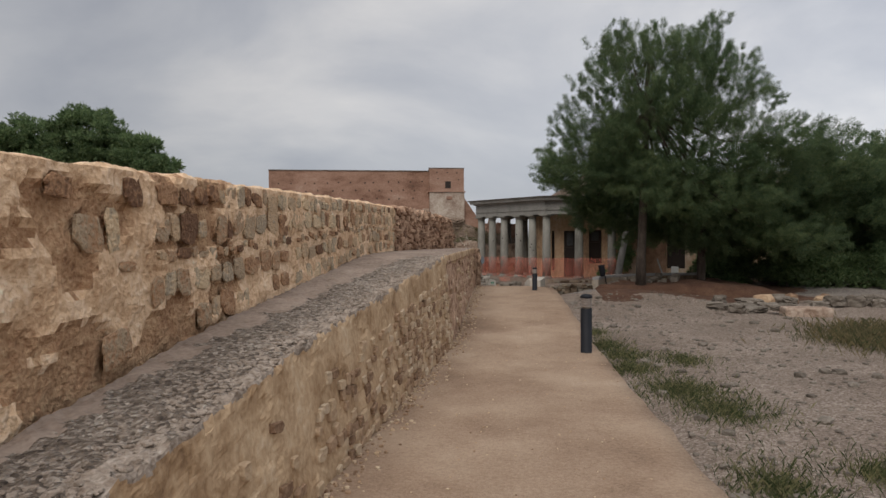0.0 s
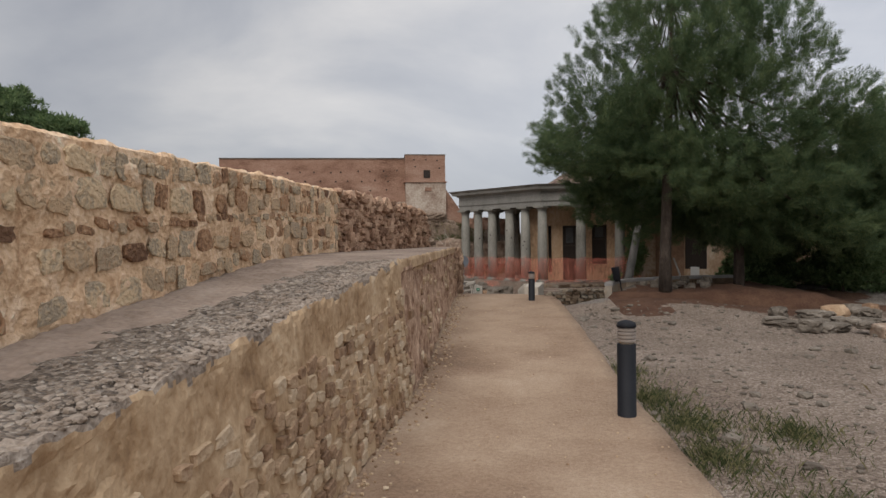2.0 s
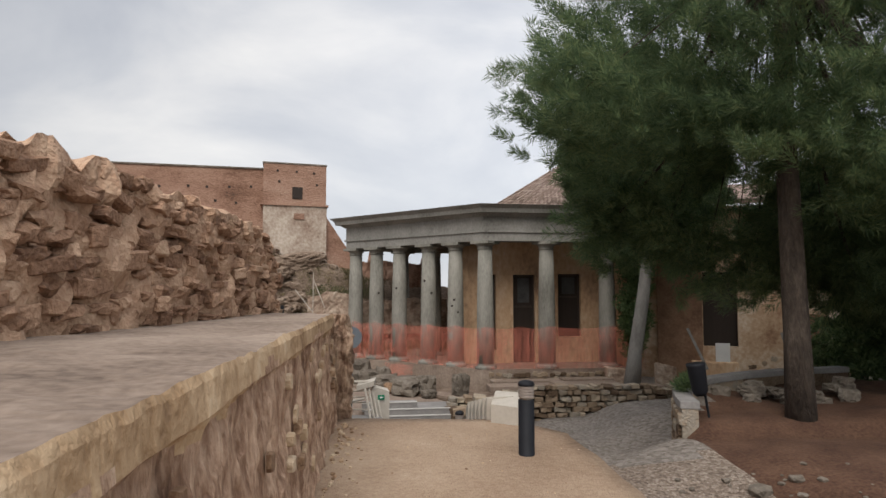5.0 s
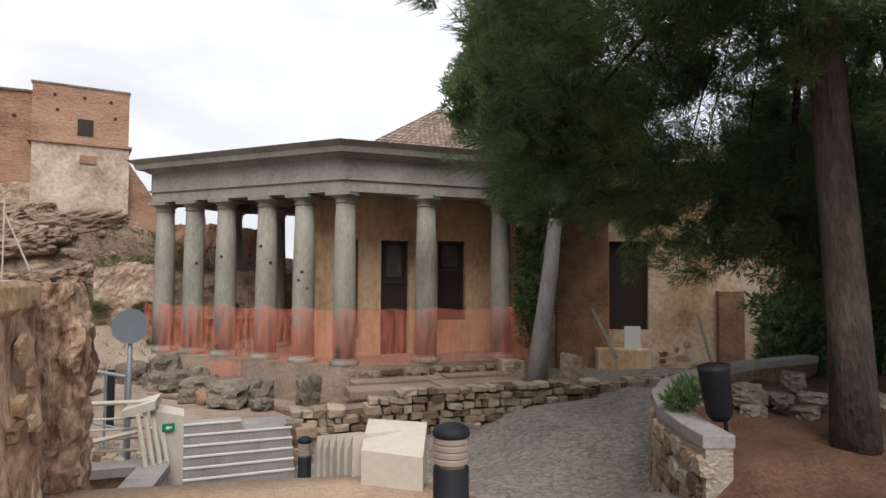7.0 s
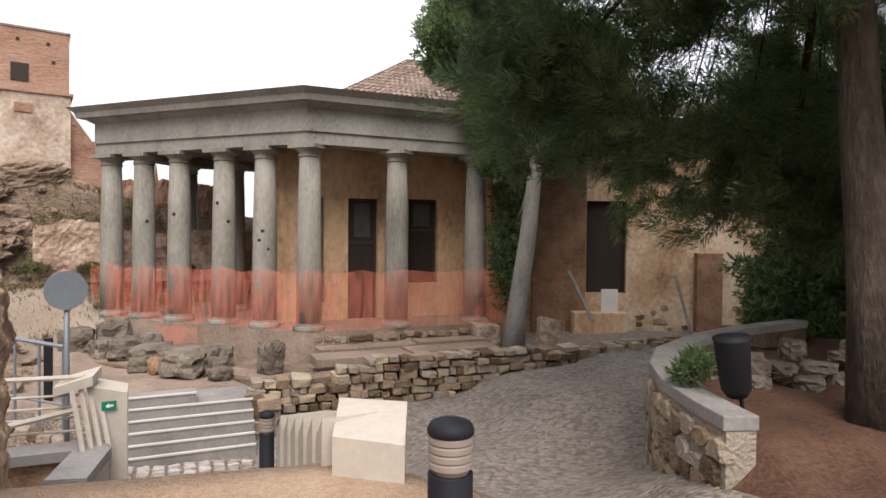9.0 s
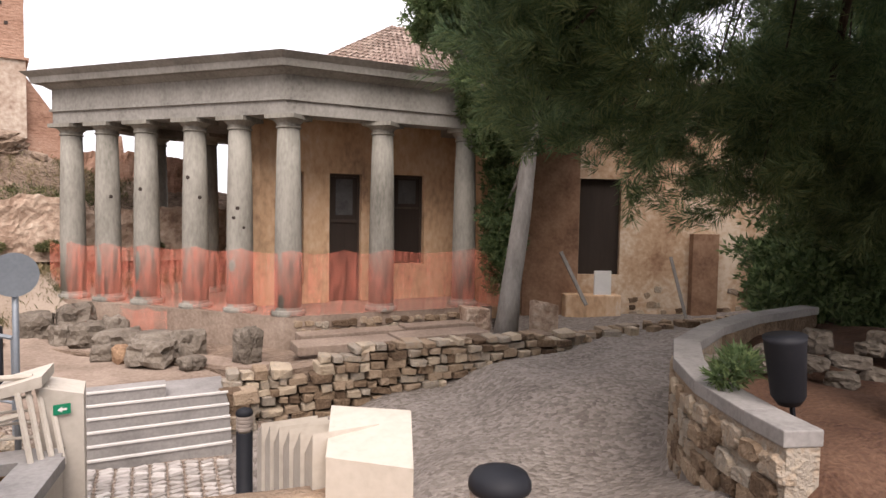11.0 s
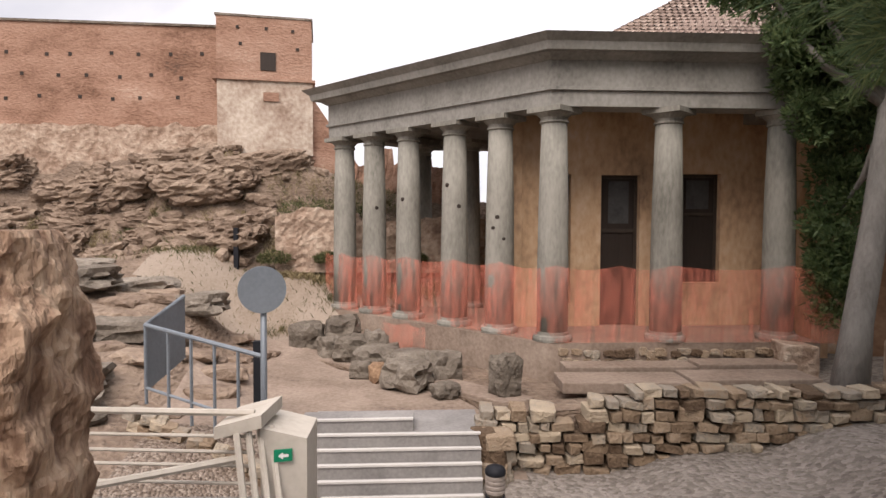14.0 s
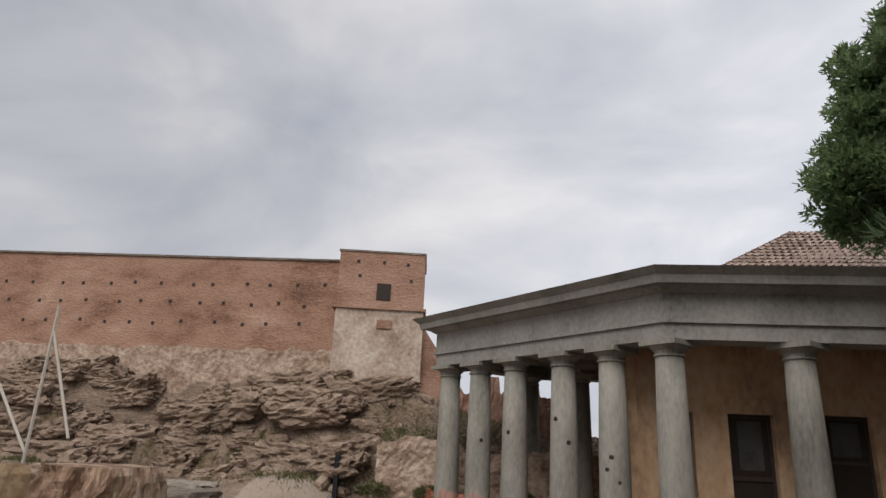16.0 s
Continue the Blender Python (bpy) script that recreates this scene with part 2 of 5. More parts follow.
M_STRAW = mat("straw_grass", ((0.13, 0.1, 0.055), (0.25, 0.2, 0.11), (0.36, 0.3, 0.18)), 2, 20, 0.9, 0, vary=0.6, leaf=0.3)
M_WEED = mat("green_weeds", ((0.04, 0.055, 0.02), (0.085, 0.1, 0.04), (0.2, 0.18, 0.09)), 2, 20, 0.9, 0, vary=0.6, leaf=0.3)
M_GREEN = mat("green_sign_plate", ((0.0, 0.16, 0.08), (0.0, 0.2, 0.1)), 3, 20, 0.5, 0)
M_DRY = mat("tan_dry_stone", ((0.1, 0.066, 0.042), (0.22, 0.158, 0.105), (0.3, 0.228, 0.16), (0.26, 0.23, 0.19), (0.39, 0.32, 0.235)), 5, 40, 0.95, 1.0, 0.05, vary=0.5)
M_ROAD = mat("pale_dirt_road", ((0.168, 0.126, 0.092), (0.244, 0.197, 0.155), (0.302, 0.252, 0.206)), 1.2, 30, 0.95, 0.5, 0.012)
M_SIGN = mat("plain_white_plate", ((0.6, 0.6, 0.58), (0.7, 0.7, 0.68)), 3, 20, 0.5, 0)


def net_material():
    m = bpy.data.materials.new("orange_safety_net")
    m.use_nodes = True
    n, l = m.node_tree.nodes, m.node_tree.links
    b = n["Principled BSDF"]
    b.inputs["Base Color"].default_value = (0.8, 0.24, 0.16, 1)
    b.inputs["Roughness"].default_value = 0.6
    tr = n.new("ShaderNodeBsdfTransparent")
    mx = n.new("ShaderNodeMixShader")
    geo = n.new("ShaderNodeNewGeometry")
    no = n.new("ShaderNodeTexNoise")
    no.inputs["Scale"].default_value = 6
    no.inputs["Detail"].default_value = 4
    mp = n.new("ShaderNodeMapping")
    mp.inputs["Scale"].default_value = (3.0, 3.0, 0.35)
    mr = n.new("ShaderNodeMapRange")
    mr.inputs[1].default_value, mr.inputs[2].default_value = 0.3, 0.7
    mr.inputs[3].default_value, mr.inputs[4].default_value = 0.06, 0.42
    l.new(geo.outputs["Position"], mp.inputs["Vector"])
    l.new(mp.outputs[0], no.inputs["Vector"])
    l.new(no.outputs["Fac"], mr.inputs[0])
    l.new(mr.outputs[0], mx.inputs[0])
    l.new(tr.outputs[0], mx.inputs[1])
    l.new(b.outputs[0], mx.inputs[2])
    l.new(mx.outputs[0], n["Material Output"].inputs[0])
    return m


M_NET = net_material()


# ---- mesh helpers ----
def mesh_of(name, verts, faces, material, smooth=False):
    me = bpy.data.meshes.new(name)
    me.from_pydata([tuple(v) for v in verts], [], [tuple(f) for f in faces])
    me.materials.append(material)
    if smooth:
        for p in me.polygons:
            p.use_smooth = True
    me.update()
    return me


def put(name, me, parent=None, m=None, label=""):
    ob = new(name, me)
    if parent:
        ob.parent = parent
    if m is not None:
        ob.matrix_basis = m
    if label:
        ob["label"] = label
    return ob


def part(name, bm, material, parent=None, label="", smooth=False, bevel=0.0):
    if bevel:
        bmesh.ops.bevel(bm, geom=list(bm.edges), offset=bevel, segments=2, affect='EDGES', profile=0.6)
    bmesh.ops.recalc_face_normals(bm, faces=bm.faces)
    me = bpy.data.meshes.new(name)
    bm.to_mesh(me)
    bm.free()
    me.materials.append(material)
    if smooth:
        for p in me.polygons:
            p.use_smooth = True
    return put(name, me, parent, None, label)


def thing(name, label, category, x=0, y=0, z=0, group="", rz=0.0):
    e = new(name)
    e.empty_display_size = 0.2
    e.matrix_basis = pose(x, y, z, 0, 0, rz)
    return tagged(e, label, category, group)


def box_bm(x0, y0, z0, x1, y1, z1, bm=None):
    bm = bm or bmesh.new()
    v = [bm.verts.new(p) for p in ((x0, y0, z0), (x1, y0, z0), (x1, y1, z0), (x0, y1, z0), (x0, y0, z1), (x1, y0, z1), (x1, y1, z1), (x0, y1, z1))]
    for f in ((0, 3, 2, 1), (4, 5, 6, 7), (0, 1, 5, 4), (1, 2, 6, 5), (2, 3, 7, 6), (3, 0, 4, 7)):
        bm.faces.new([v[i] for i in f])
    return bm


def prism_bm(plan, z0, z1, bm=None):
    """An upright prism over a plan polygon; z0 and z1 are numbers or one value a corner."""
    bm = bm or bmesh.new()
    n = len(plan)
    lo = z0 if isinstance(z0, (list, tuple)) else [z0] * n
    hi = z1 if isinstance(z1, (list, tuple)) else [z1] * n
    a = [bm.verts.new((p[0], p[1], lo[i])) for i, p in enumerate(plan)]
    b = [bm.verts.new((p[0], p[1], hi[i])) for i, p in enumerate(plan)]
    bm.faces.new(a[::-1])
    bm.faces.new(b)
    for i in range(n):
        j = (i + 1) % n
        bm.faces.new((a[i], a[j], b[j], b[i]))
    return bm


def lathe_bm(profile, n=24, x=0.0, y=0.0, bm=None):
    bm = bm or bmesh.new()
    rings = []
    for r, z in profile:
        rings.append([bm.verts.new((x + r * math.cos(2 * math.pi * i / n), y + r * math.sin(2 * math.pi * i / n), z)) for i in range(n)])
    for a, b in zip(rings, rings[1:]):
        for i in range(n):
            j = (i + 1) % n
            bm.faces.new((a[i], a[j], b[j], b[i]))
    bm.faces.new(rings[0][::-1])
    bm.faces.new(rings[-1])
    return bm


def tube_bm(points, radii, n=8, bm=None):
    """A tapered round limb along points."""
    bm = bm or bmesh.new()
    rings = []
    for i, p in enumerate(points):
        p = Vector(p)
        q = Vector(points[min(i + 1, len(points) - 1)]) - Vector(points[max(i - 1, 0)])
        q.normalize()
        s = q.orthogonal().normalized() if abs(q.z) > 0.99 else q.cross(Vector((0, 0, 1))).normalized()
        u = s.cross(q).normalized()
        rings.append([bm.verts.new(p + radii[i] * (math.cos(2 * math.pi * k / n) * s + math.sin(2 * math.pi * k / n) * u)) for k in range(n)])
    for a, b in zip(rings, rings[1:]):
        for k in range(n):
            j = (k + 1) % n
            bm.faces.new((a[k], a[j], b[j], b[k]))
    bm.faces.new(rings[0][::-1])
    bm.faces.new(rings[-1])
    return bm


def sstep(a, b, x):
    k = min(1.0, max(0.0, (x - a) / (b - a)))
    return k * k * (3 - 2 * k)


def fbm(x, y, z=0.0, octaves=3):
    s, a = 0.0, 1.0
    for _ in range(octaves):
        s += a * noise.noise((x, y, z))
        x, y, z, a = x * 2.1 + 5.2, y * 2.1 - 3.7, z * 2.1, a * 0.5
    return s


def path_z(y):
    return 0.42 * sstep(8.0, 18.6, y)


# ---- ground ----
SPOTS = ((2.2, -3, 0), (2.2, 4, 0), (2.2, 9, 0), (2.2, 13, 0.1), (2.2, 16.5, 0.2), (5, 2, 0), (5, 9, 0.05), (5, 14, 0.15), (9, 8, 0.1), (9, 16, 0.25),
         (14, 12, 0.3), (1.9, 18.4, 0.05), (2.3, 19.8, -0.1), (4.2, 20.9, 0.06), (6.2, 21.6, 0.15), (9, 21, 0.4), (1.2, 20.4, -0.6), (0.3, 20.0, -0.7), (0.3, 21.7, -0.52),
         (1.7, 22.1, -0.46), (2.85, 22, -0.28), (4.1, 21.9, -0.02), (5.6, 22.2, 0.08), (-0.6, 23.4, -0.08), (0.5, 23.2, -0.08), (-1.3, 24.4, -0.04), (-0.4, 24.4, -0.1), (-1.5, 25.7, 0.05), (0.2, 25, -0.1), (-1.3, 22.7, 0.0), (1.0, 21.2, -0.72), (7, 23.4, 0.1), (-2.2, 23.4, 0.35), (-2.6, 24.8, 0.7),
         (-1.6, 27, 0.75), (-4, 25, 0.9), (-3, 27.2, 1.15), (-8, 26.5, 1.15), (-6, 23.5, 0.6), (0.6, 28.4, 1.0), (4, 29.5, 1.1), (-3.5, 21.5, 0.0), (2.35, 17.3, 0.34), (2.6, 17.7, 0.42), (3.4, 17.2, 0.45))


def base_z(x, y):
    s = w = 0.0
    for px, py, pz in SPOTS:
        k = 1.0 / ((x - px) ** 2 + (y - py) ** 2 + 0.12) ** 1.9
        s += k * pz
        w += k
    return s / w


def hill_z(x, y):
    """The rocky rise under the fortress, broken into ledges."""
    edge = 27.15 + 0.22 * math.sin(x * 0.9) - 0.1 * min(0, x + 5)
    k = sstep(edge, edge + 1.35, y)
    high = 1.75 - 0.75 * sstep(-1.6, 0.2, x) - 0.5 * sstep(0.5, 4.0, x)
    crag = abs(fbm(x * 0.8, y * 0.8, 3.0, 4))
    led = 0.12 * math.sin(9.0 * k + 2.0 * fbm(x * 0.6, y * 0.6))
    return k * high + sstep(0, 0.3, k) * (0.35 * crag + led - 0.08) * (1 - 0.6 * sstep(0.9, 1.0, k))


def ground_z(x, y):
    z = base_z(x, y) + hill_z(x, y)
    far = sstep(34, 70, math.hypot(x, y - 15))
    z = z * (1 - far) - 0.5 * far
    if 17.2 < y < 20.9 and 2.2 < x < 10:
        rx = float(np.interp(y, (17.7, 18.1, 18.7, 19.15, 19.6, 20.0, 20.3, 20.5), (2.6, 2.72, 2.95, 3.25, 3.7, 4.4, 5.2, 6.3)))
        z = max(z, 0.56 * sstep(rx, rx + 0.12, x) * sstep(17.2, 18.1, y) * sstep(9.5, 6.5, x) + 0.1 * fbm(x, y) - 0.02) if x > rx else z
    if x < 1.75 and y < 19.2:
        z = min(z, path_z(y) - 0.04)
    if x < -0.8 and y < 21:
        z = min(z, -0.1)
    return z + 0.018 * fbm(x * 1.7, y * 1.7)


def axis_lines(lo, hi, step, reach):
    a = list(np.arange(lo, hi + step * 0.5, step))
    k, s = hi, step
    while k < reach:
        s *= 1.35
        k += s
        a.append(k)
    k, s = lo, step
    while k > -reach:
        s *= 1.35
        k -= s
        a.insert(0, k)
    return a


def build_ground():
    xs, ys = axis_lines(-9, 12, 0.15, 2500), axis_lines(-2, 30.5, 0.15, 2500)
    verts = [(x, y, ground_z(x, y)) for y in ys for x in xs]
    nx = len(xs)
    faces = [(j * nx + i, j * nx + i + 1, (j + 1) * nx + i + 1, (j + 1) * nx + i) for j in range(len(ys) - 1) for i in range(nx - 1)]
    me = mesh_of("ground", verts, faces, M_GRAVEL, True)
    me.materials.append(M_HILL)
    me.materials.append(M_SOIL)
    me.materials.append(M_COBBLE)
    me.materials.append(M_ROAD)
    me.materials.append(M_TOP)
    for p in me.polygons:
        c = p.center
        if -3.4 < c.x < 3 and 25.3 - 0.12 * c.x < c.y < 26.85 - 0.03 * c.x + 0.1 * fbm(c.x, c.y):
            p.material_index = 4
        elif -1.7 < c.x < 1.3 + 0.2 * fbm(c.x, c.y) and 22.35 < c.y < 26.0:
            p.material_index = 5
        elif c.y > 26.6 or c.x < -1.5 and c.y > 20 or abs(c.x) > 30:
            p.material_index = 1
        elif 2.75 < c.x < 9.5 and 16.2 + 0.9 * fbm(c.x * 0.7, c.y * 0.7) < c.y < 20.6 and c.y < 15.9 + 1.25 * (c.x - 1.0) and c.x < 8.6 + fbm(c.y, c.x):
            p.material_index = 2
        elif c.y > 17.4 + 0.25 * noise.noise((c.x, c.y, 0)) and c.x > 0.9:
            p.material_index = 3
    return tagged(put("ground", me), "dusty grey gravel ground with scattered small stones", "ground", "", "structure")


ground = build_ground()


def build_path():
    verts, faces = [], []
    ys = np.arange(-3, 18.95, 0.15)
    for j, y in enumerate(ys):
        left, right = face_x(y) - 0.15, 1.6 + 0.05 * fbm(y * 0.9, 4.0)
        if y > 18.2:
            right -= (y - 18.2) * 0.7
        for i in range(13):
            x = left + (right - left) * i / 12
            verts.append((x, y + (0.25 - 0.32 * (x - left) / 2.4 if j == len(ys) - 1 else 0), path_z(y) + 0.006 * fbm(x * 2, y * 2)))
    for j in range(len(ys) - 1):
        for i in range(12):
            a = j * 13 + i
            faces.append((a, a + 1, a + 14, a + 13))
    ob = put("path", mesh_of("path", verts, faces, M_PATH, True))
    so = ob.modifiers.new("slab", 'SOLIDIFY')
    so.thickness, so.offset = 0.12, -1
    return tagged(ob, "worn beige concrete footpath slab", "path", "", "structure")


# ---- the two walls along the path ----
FACE = ((-3, -1.75), (2.5, -1.5), (5, -1.3), (8, -1.08), (10.4, -0.85), (12, -0.78), (19.5, -0.68))
TOP = ((-3, 0.4), (2.5, 0.84), (4.5, 1.08), (6.7, 1.24), (8.3, 1.36), (10.4, 1.53), (12.3, 1.55), (19.5, 1.54))
UPPER_TOP = ((-3, 2.2), (3, 2.24), (7.4, 2.36), (10.7, 2.45), (13.4, 2.5), (17, 2.47), (18.7, 2.42), (19.1, 2.25), (19.4, 1.95))


def along(table, y):
    return float(np.interp(y, [a for a, b in table], [b for a, b in table]))


def face_x(y):
    return along(FACE, y)


def rough_block(name, nu, nv, place, material, amp, freq, seed, label="", category="wall"):
    """A closed sheet wrapped round a wall: u along it, v up one face, over the top and down the other."""
    verts, faces = [], []
    for j in range(nu + 1):
        for i in range(nv + 1):
            p, out = place(j / nu, i / nv)
            k = amp * fbm(p[0] * freq + seed, p[1] * freq, p[2] * freq, 4)
            verts.append((p[0] + out[0] * k, p[1] + out[1] * k, p[2] + out[2] * k))
    w = nv + 1
    for j in range(nu):
        for i in range(nv):
            a = j * w + i
            faces.append((a, a + 1, a + w + 1, a + w))
    faces.append(tuple(range(w)))
    faces.append(tuple(reversed(range(nu * w, nu * w + w))))
    ob = put(name, mesh_of(name, verts, faces, material))
    return tagged(ob, label, category, "", "structure")


def low_wall_place(u, v):
    y = -3 + 22.05 * u
    x, z = face_x(y), along(TOP, y)
    if v < 0.72:
        k = v / 0.72
        return (x + 0.12 * (1 - k), y, -0.15 + (z + 0.15) * k), (1, 0, 0)
    k = (v - 0.72) / 0.28
    back = -2.25 - x
    return (x + back * k, y, z + 0.02 * k), (0, 0, 1)


def upper_wall_place(y0, y1, x0, x1, base):
    def place(u, v):
        y = y0 + (y1 - y0) * u
        x, z = x0 + (x1 - x0) * u, along(UPPER_TOP, y)
        if v < 0.6:
            return (x, y, base + (z - base) * v / 0.6), (1, 0, 0)
        if v < 0.8:
            return (x - 0.55 * (v - 0.6) / 0.2, y, z), (0, 0, 1)
        return (x - 0.55, y, z + (base - z) * (v - 0.8) / 0.2), (-1, 0, 0)
    return place


wall_low = rough_block("wall_low", 620, 72, low_wall_place, M_OCHRE, 0.012, 3.4, 1.0, "low ochre rendered rubble wall with a crumbled top")
wall_upper = rough_block("wall_upper", 460, 64, upper_wall_place(-3, 13.4, -2.42, -2.17, 0.3), M_PLASTER, 0.032, 4.2, 7.0, "pink plastered wall with exposed stones")
wall_ruin = rough_block("wall_ruin", 150, 50, upper_wall_place(13.4, 19.4, -2.15, -1.32, 0.3), M_RUIN, 0.1, 3.8, 13.0, "bare rubble wall losing its mortar")
for extra in (M_LEDGE, M_CRUMBLE, M_TOP, M_LIP):
    wall_low.data.materials.append(extra)
for p in wall_low.data.polygons:
    c = p.center
    inward = face_x(c.y) - c.x
    worn = fbm(c.x * 4, c.y * 4, 1.0, 4)
    if abs(p.normal.z) > 0.6 and c.z > along(TOP, c.y) - 0.08:
        if c.y > 10.6 + 0.5 * c.x + 0.6 * fbm(c.x * 2, c.y * 2):
            p.material_index = 3
        elif inward < 0.07 + 0.2 * worn:
            p.material_index = 4
        elif inward > 0.66 + 0.15 * worn:
            p.material_index = 3
        else:
            p.material_index = 1
    elif c.y > 10.45 and c.z < along(TOP, c.y) - 0.14 + 0.05 * math.sin(c.y * 3) + 0.06 * worn:
        p.material_index = 2
    elif c.z > along(TOP, c.y) - 0.02 + 0.06 * worn and c.y < 10.4:
        p.material_index = 4
for v in wall_low.data.vertices:
    c = v.co
    top = along(TOP, c.y)
    if c.z > top - 0.06:
        edge = sstep(0.4, 0.0, face_x(c.y) - c.x)
        calm = 1.0 if c.y < 10.45 else 0.3
        c.z += calm * (0.018 + 0.012 * edge) * fbm(c.x * 9, c.y * 9, 2.0, 4)
        if c.x > face_x(c.y) - 0.03:
            c.x += 0.02 * calm * fbm(c.y * 9, 3.0, 1.0, 4)
    elif c.y < 10.45:
        # render lost in patches over the stones beneath
        lost = sstep(0.02, 0.12, fbm(c.y * 1.6, c.z * 2.4, 9.0, 4) + 0.35 * (0.55 - c.z / max(top, 0.3)) - 0.12)
        c.x -= 0.014 * lost
    if c.y > 10.45 and c.z < top - 0.14:
        c.x += 0.045 * fbm(c.y * 8.0, c.z * 3.2, 5.0, 5) - 0.035
wall_upper.data.materials.append(M_EXPOSED)


def plaster_lost(y, z):
    """How far the plaster has come off the upper wall, 0 to 1."""
    low = sstep(1.55, 0.75, z - 0.06 * y)
    return sstep(0.05, 0.13, fbm(y * 1.7 + 3.0, z * 2.3, 4.0, 5) + 0.28 * low - 0.1)


for v in wall_upper.data.vertices:
    c = v.co
    if c.x > -2.7 and c.y < 5.5:
        c.x -= 0.035 * plaster_lost(c.y, c.z) - 0.012 * fbm(c.y * 9, c.z * 9, 0.0, 3)
for p in wall_upper.data.polygons:
    c = p.center
    if c.y < 5.5 and c.x > -2.7 and abs(p.normal.x) > 0.3 and plaster_lost(c.y, c.z) > 0.45:
        p.material_index = 1
path = build_path()


# ---- bollard lights ----
def bollard(x, y, z, h, label, r=0.088):
    e = thing("bollard_light", label, "bollard", x, y, z, "bollards along the path")
    part("post", lathe_bm(((r * 1.25, -0.06), (r * 1.25, 0.012), (r, 0.02), (r, h * 0.76), (r * 0.96, h * 0.765)), 28), M_BLACK, e, "", True)
    part("lens", lathe_bm(((r * 0.8, h * 0.765), (r * 0.8, h * 0.93)), 28), M_LENS, e, "frosted plastic light lens", True)
    for k in range(4):
        z0 = h * (0.785 + 0.036 * k)
        part("louvre", lathe_bm(((r * 0.83, z0), (r * 0.99, z0 + 0.004), (r * 0.99, z0 + 0.02), (r * 0.83, z0 + 0.03)), 28), M_LOUVRE, e, "grey louvre ring")
    part("cap", lathe_bm(((r * 1.0, h * 0.93), (r * 1.04, h * 0.935), (r * 1.04, h * 0.955), (r * 0.9, h * 0.98), (r * 0.5, h * 0.995), (r * 0.1, h)), 28), M_BLACK, e, "", True)
    return e


M_LENS = mat("frosted_lens", ((0.42, 0.34, 0.27), (0.5, 0.42, 0.34)), 5, 30, 0.4, 0)
M_LOUVRE = mat("grey_louvre", ((0.2, 0.17, 0.15), (0.27, 0.23, 0.2)), 5, 30, 0.5, 0)
bollard(1.38, 9.97, 0.0, 0.95, "black metal bollard light beside the concrete path")
bollard(1.03, 17.47, 0.34, 0.69, "black metal bollard light at the path's end", 0.068)
bollard(0.98, 21.25, -0.72, 0.8, "slim black bollard light on the stair landing", 0.062)

# ---- kiosk ----
COL = [(-0.64, 26.52), (-0.18, 26.07), (0.3, 25.6), (0.87, 25.03), (1.36, 24.54), (1.86, 24.03)]
COL_R = [(3.06, 24.04), (4.28, 24.09)]
Z0, Z1 = 0.33, 2.74
kiosk = thing("kiosk", "neoclassical stone kiosk with a columned portico and orange plaster walls", "building", 1.9, 24.6, 0.0)


def kpart(name, bm, material, label="", smooth=False, parent=None):
    ob = part(name, bm, material, parent or kiosk, label, smooth)
    ob.matrix_parent_inverse = Matrix.Translation((-1.9, -24.6, 0))
    return ob


def column(x, y, r=0.16):
    h = Z1 - Z0
    shaft = lathe_bm(((r * 1.02, Z0 + 0.1), (r * 1.02, Z0 + 0.3 * h), (r * 0.97, Z0 + 0.6 * h), (r * 0.84, Z1 - 0.16)), 20, x, y)
    c = kpart("column", shaft, M_GREYSTONE, "", True)
    for nm, prof in (("base_ring", ((r * 1.3, Z0 + 0.004), (r * 1.33, Z0 + 0.03), (r * 1.28, Z0 + 0.06), (r * 1.1, Z0 + 0.07), (r * 1.1, Z0 + 0.1))),
                     ("capital", ((r * 0.86, Z1 - 0.16), (r * 0.95, Z1 - 0.15), (r * 0.95, Z1 - 0.135), (r * 0.86, Z1 - 0.13), (r * 0.9, Z1 - 0.1), (r * 1.2, Z1 - 0.055)))):
        o = part(nm, lathe_bm(prof, 20, x, y), M_GREYSTONE, c, "", False)
    q = r * 1.27
    a = math.atan2(COL[5][1] - COL[0][1], COL[5][0] - COL[0][0])
    ca, sa = math.cos(a), math.sin(a)
    part("abacus", prism_bm([(x + q * (u * ca - v * sa), y + q * (u * sa + v * ca)) for u, v in ((-1, -1), (1, -1), (1, 1), (-1, 1))], Z1 - 0.053, Z1 - 0.002), M_GREYSTONE, c)


for cx, cy in COL + COL_R:
    column(cx, cy)
column(1.15, 26.65)
column(0.45, 27.3)

LEFT, CORNER, RIGHT = Vector((-0.64, 26.52)), Vector((1.86, 24.03)), Vector((4.45, 24.1))
BACK_R, BACK_L = Vector((4.6, 28.0)), Vector((0.5, 27.75))


def ring_plan(grow):
    """The portico's outline, moved outwards by grow."""
    pts = [LEFT, CORNER, RIGHT, BACK_R, BACK_L]
    res = []
    for i, p in enumerate(pts):
        a, b = (p - pts[i - 1]).normalized(), (pts[(i + 1) % 5] - p).normalized()
        na, nb = Vector((a.y, -a.x)), Vector((b.y, -b.x))
        m = (na + nb).normalized()
        res.append(p + m * (grow / max(0.4, m.dot(na))))
    return [(p.x, p.y) for p in res]


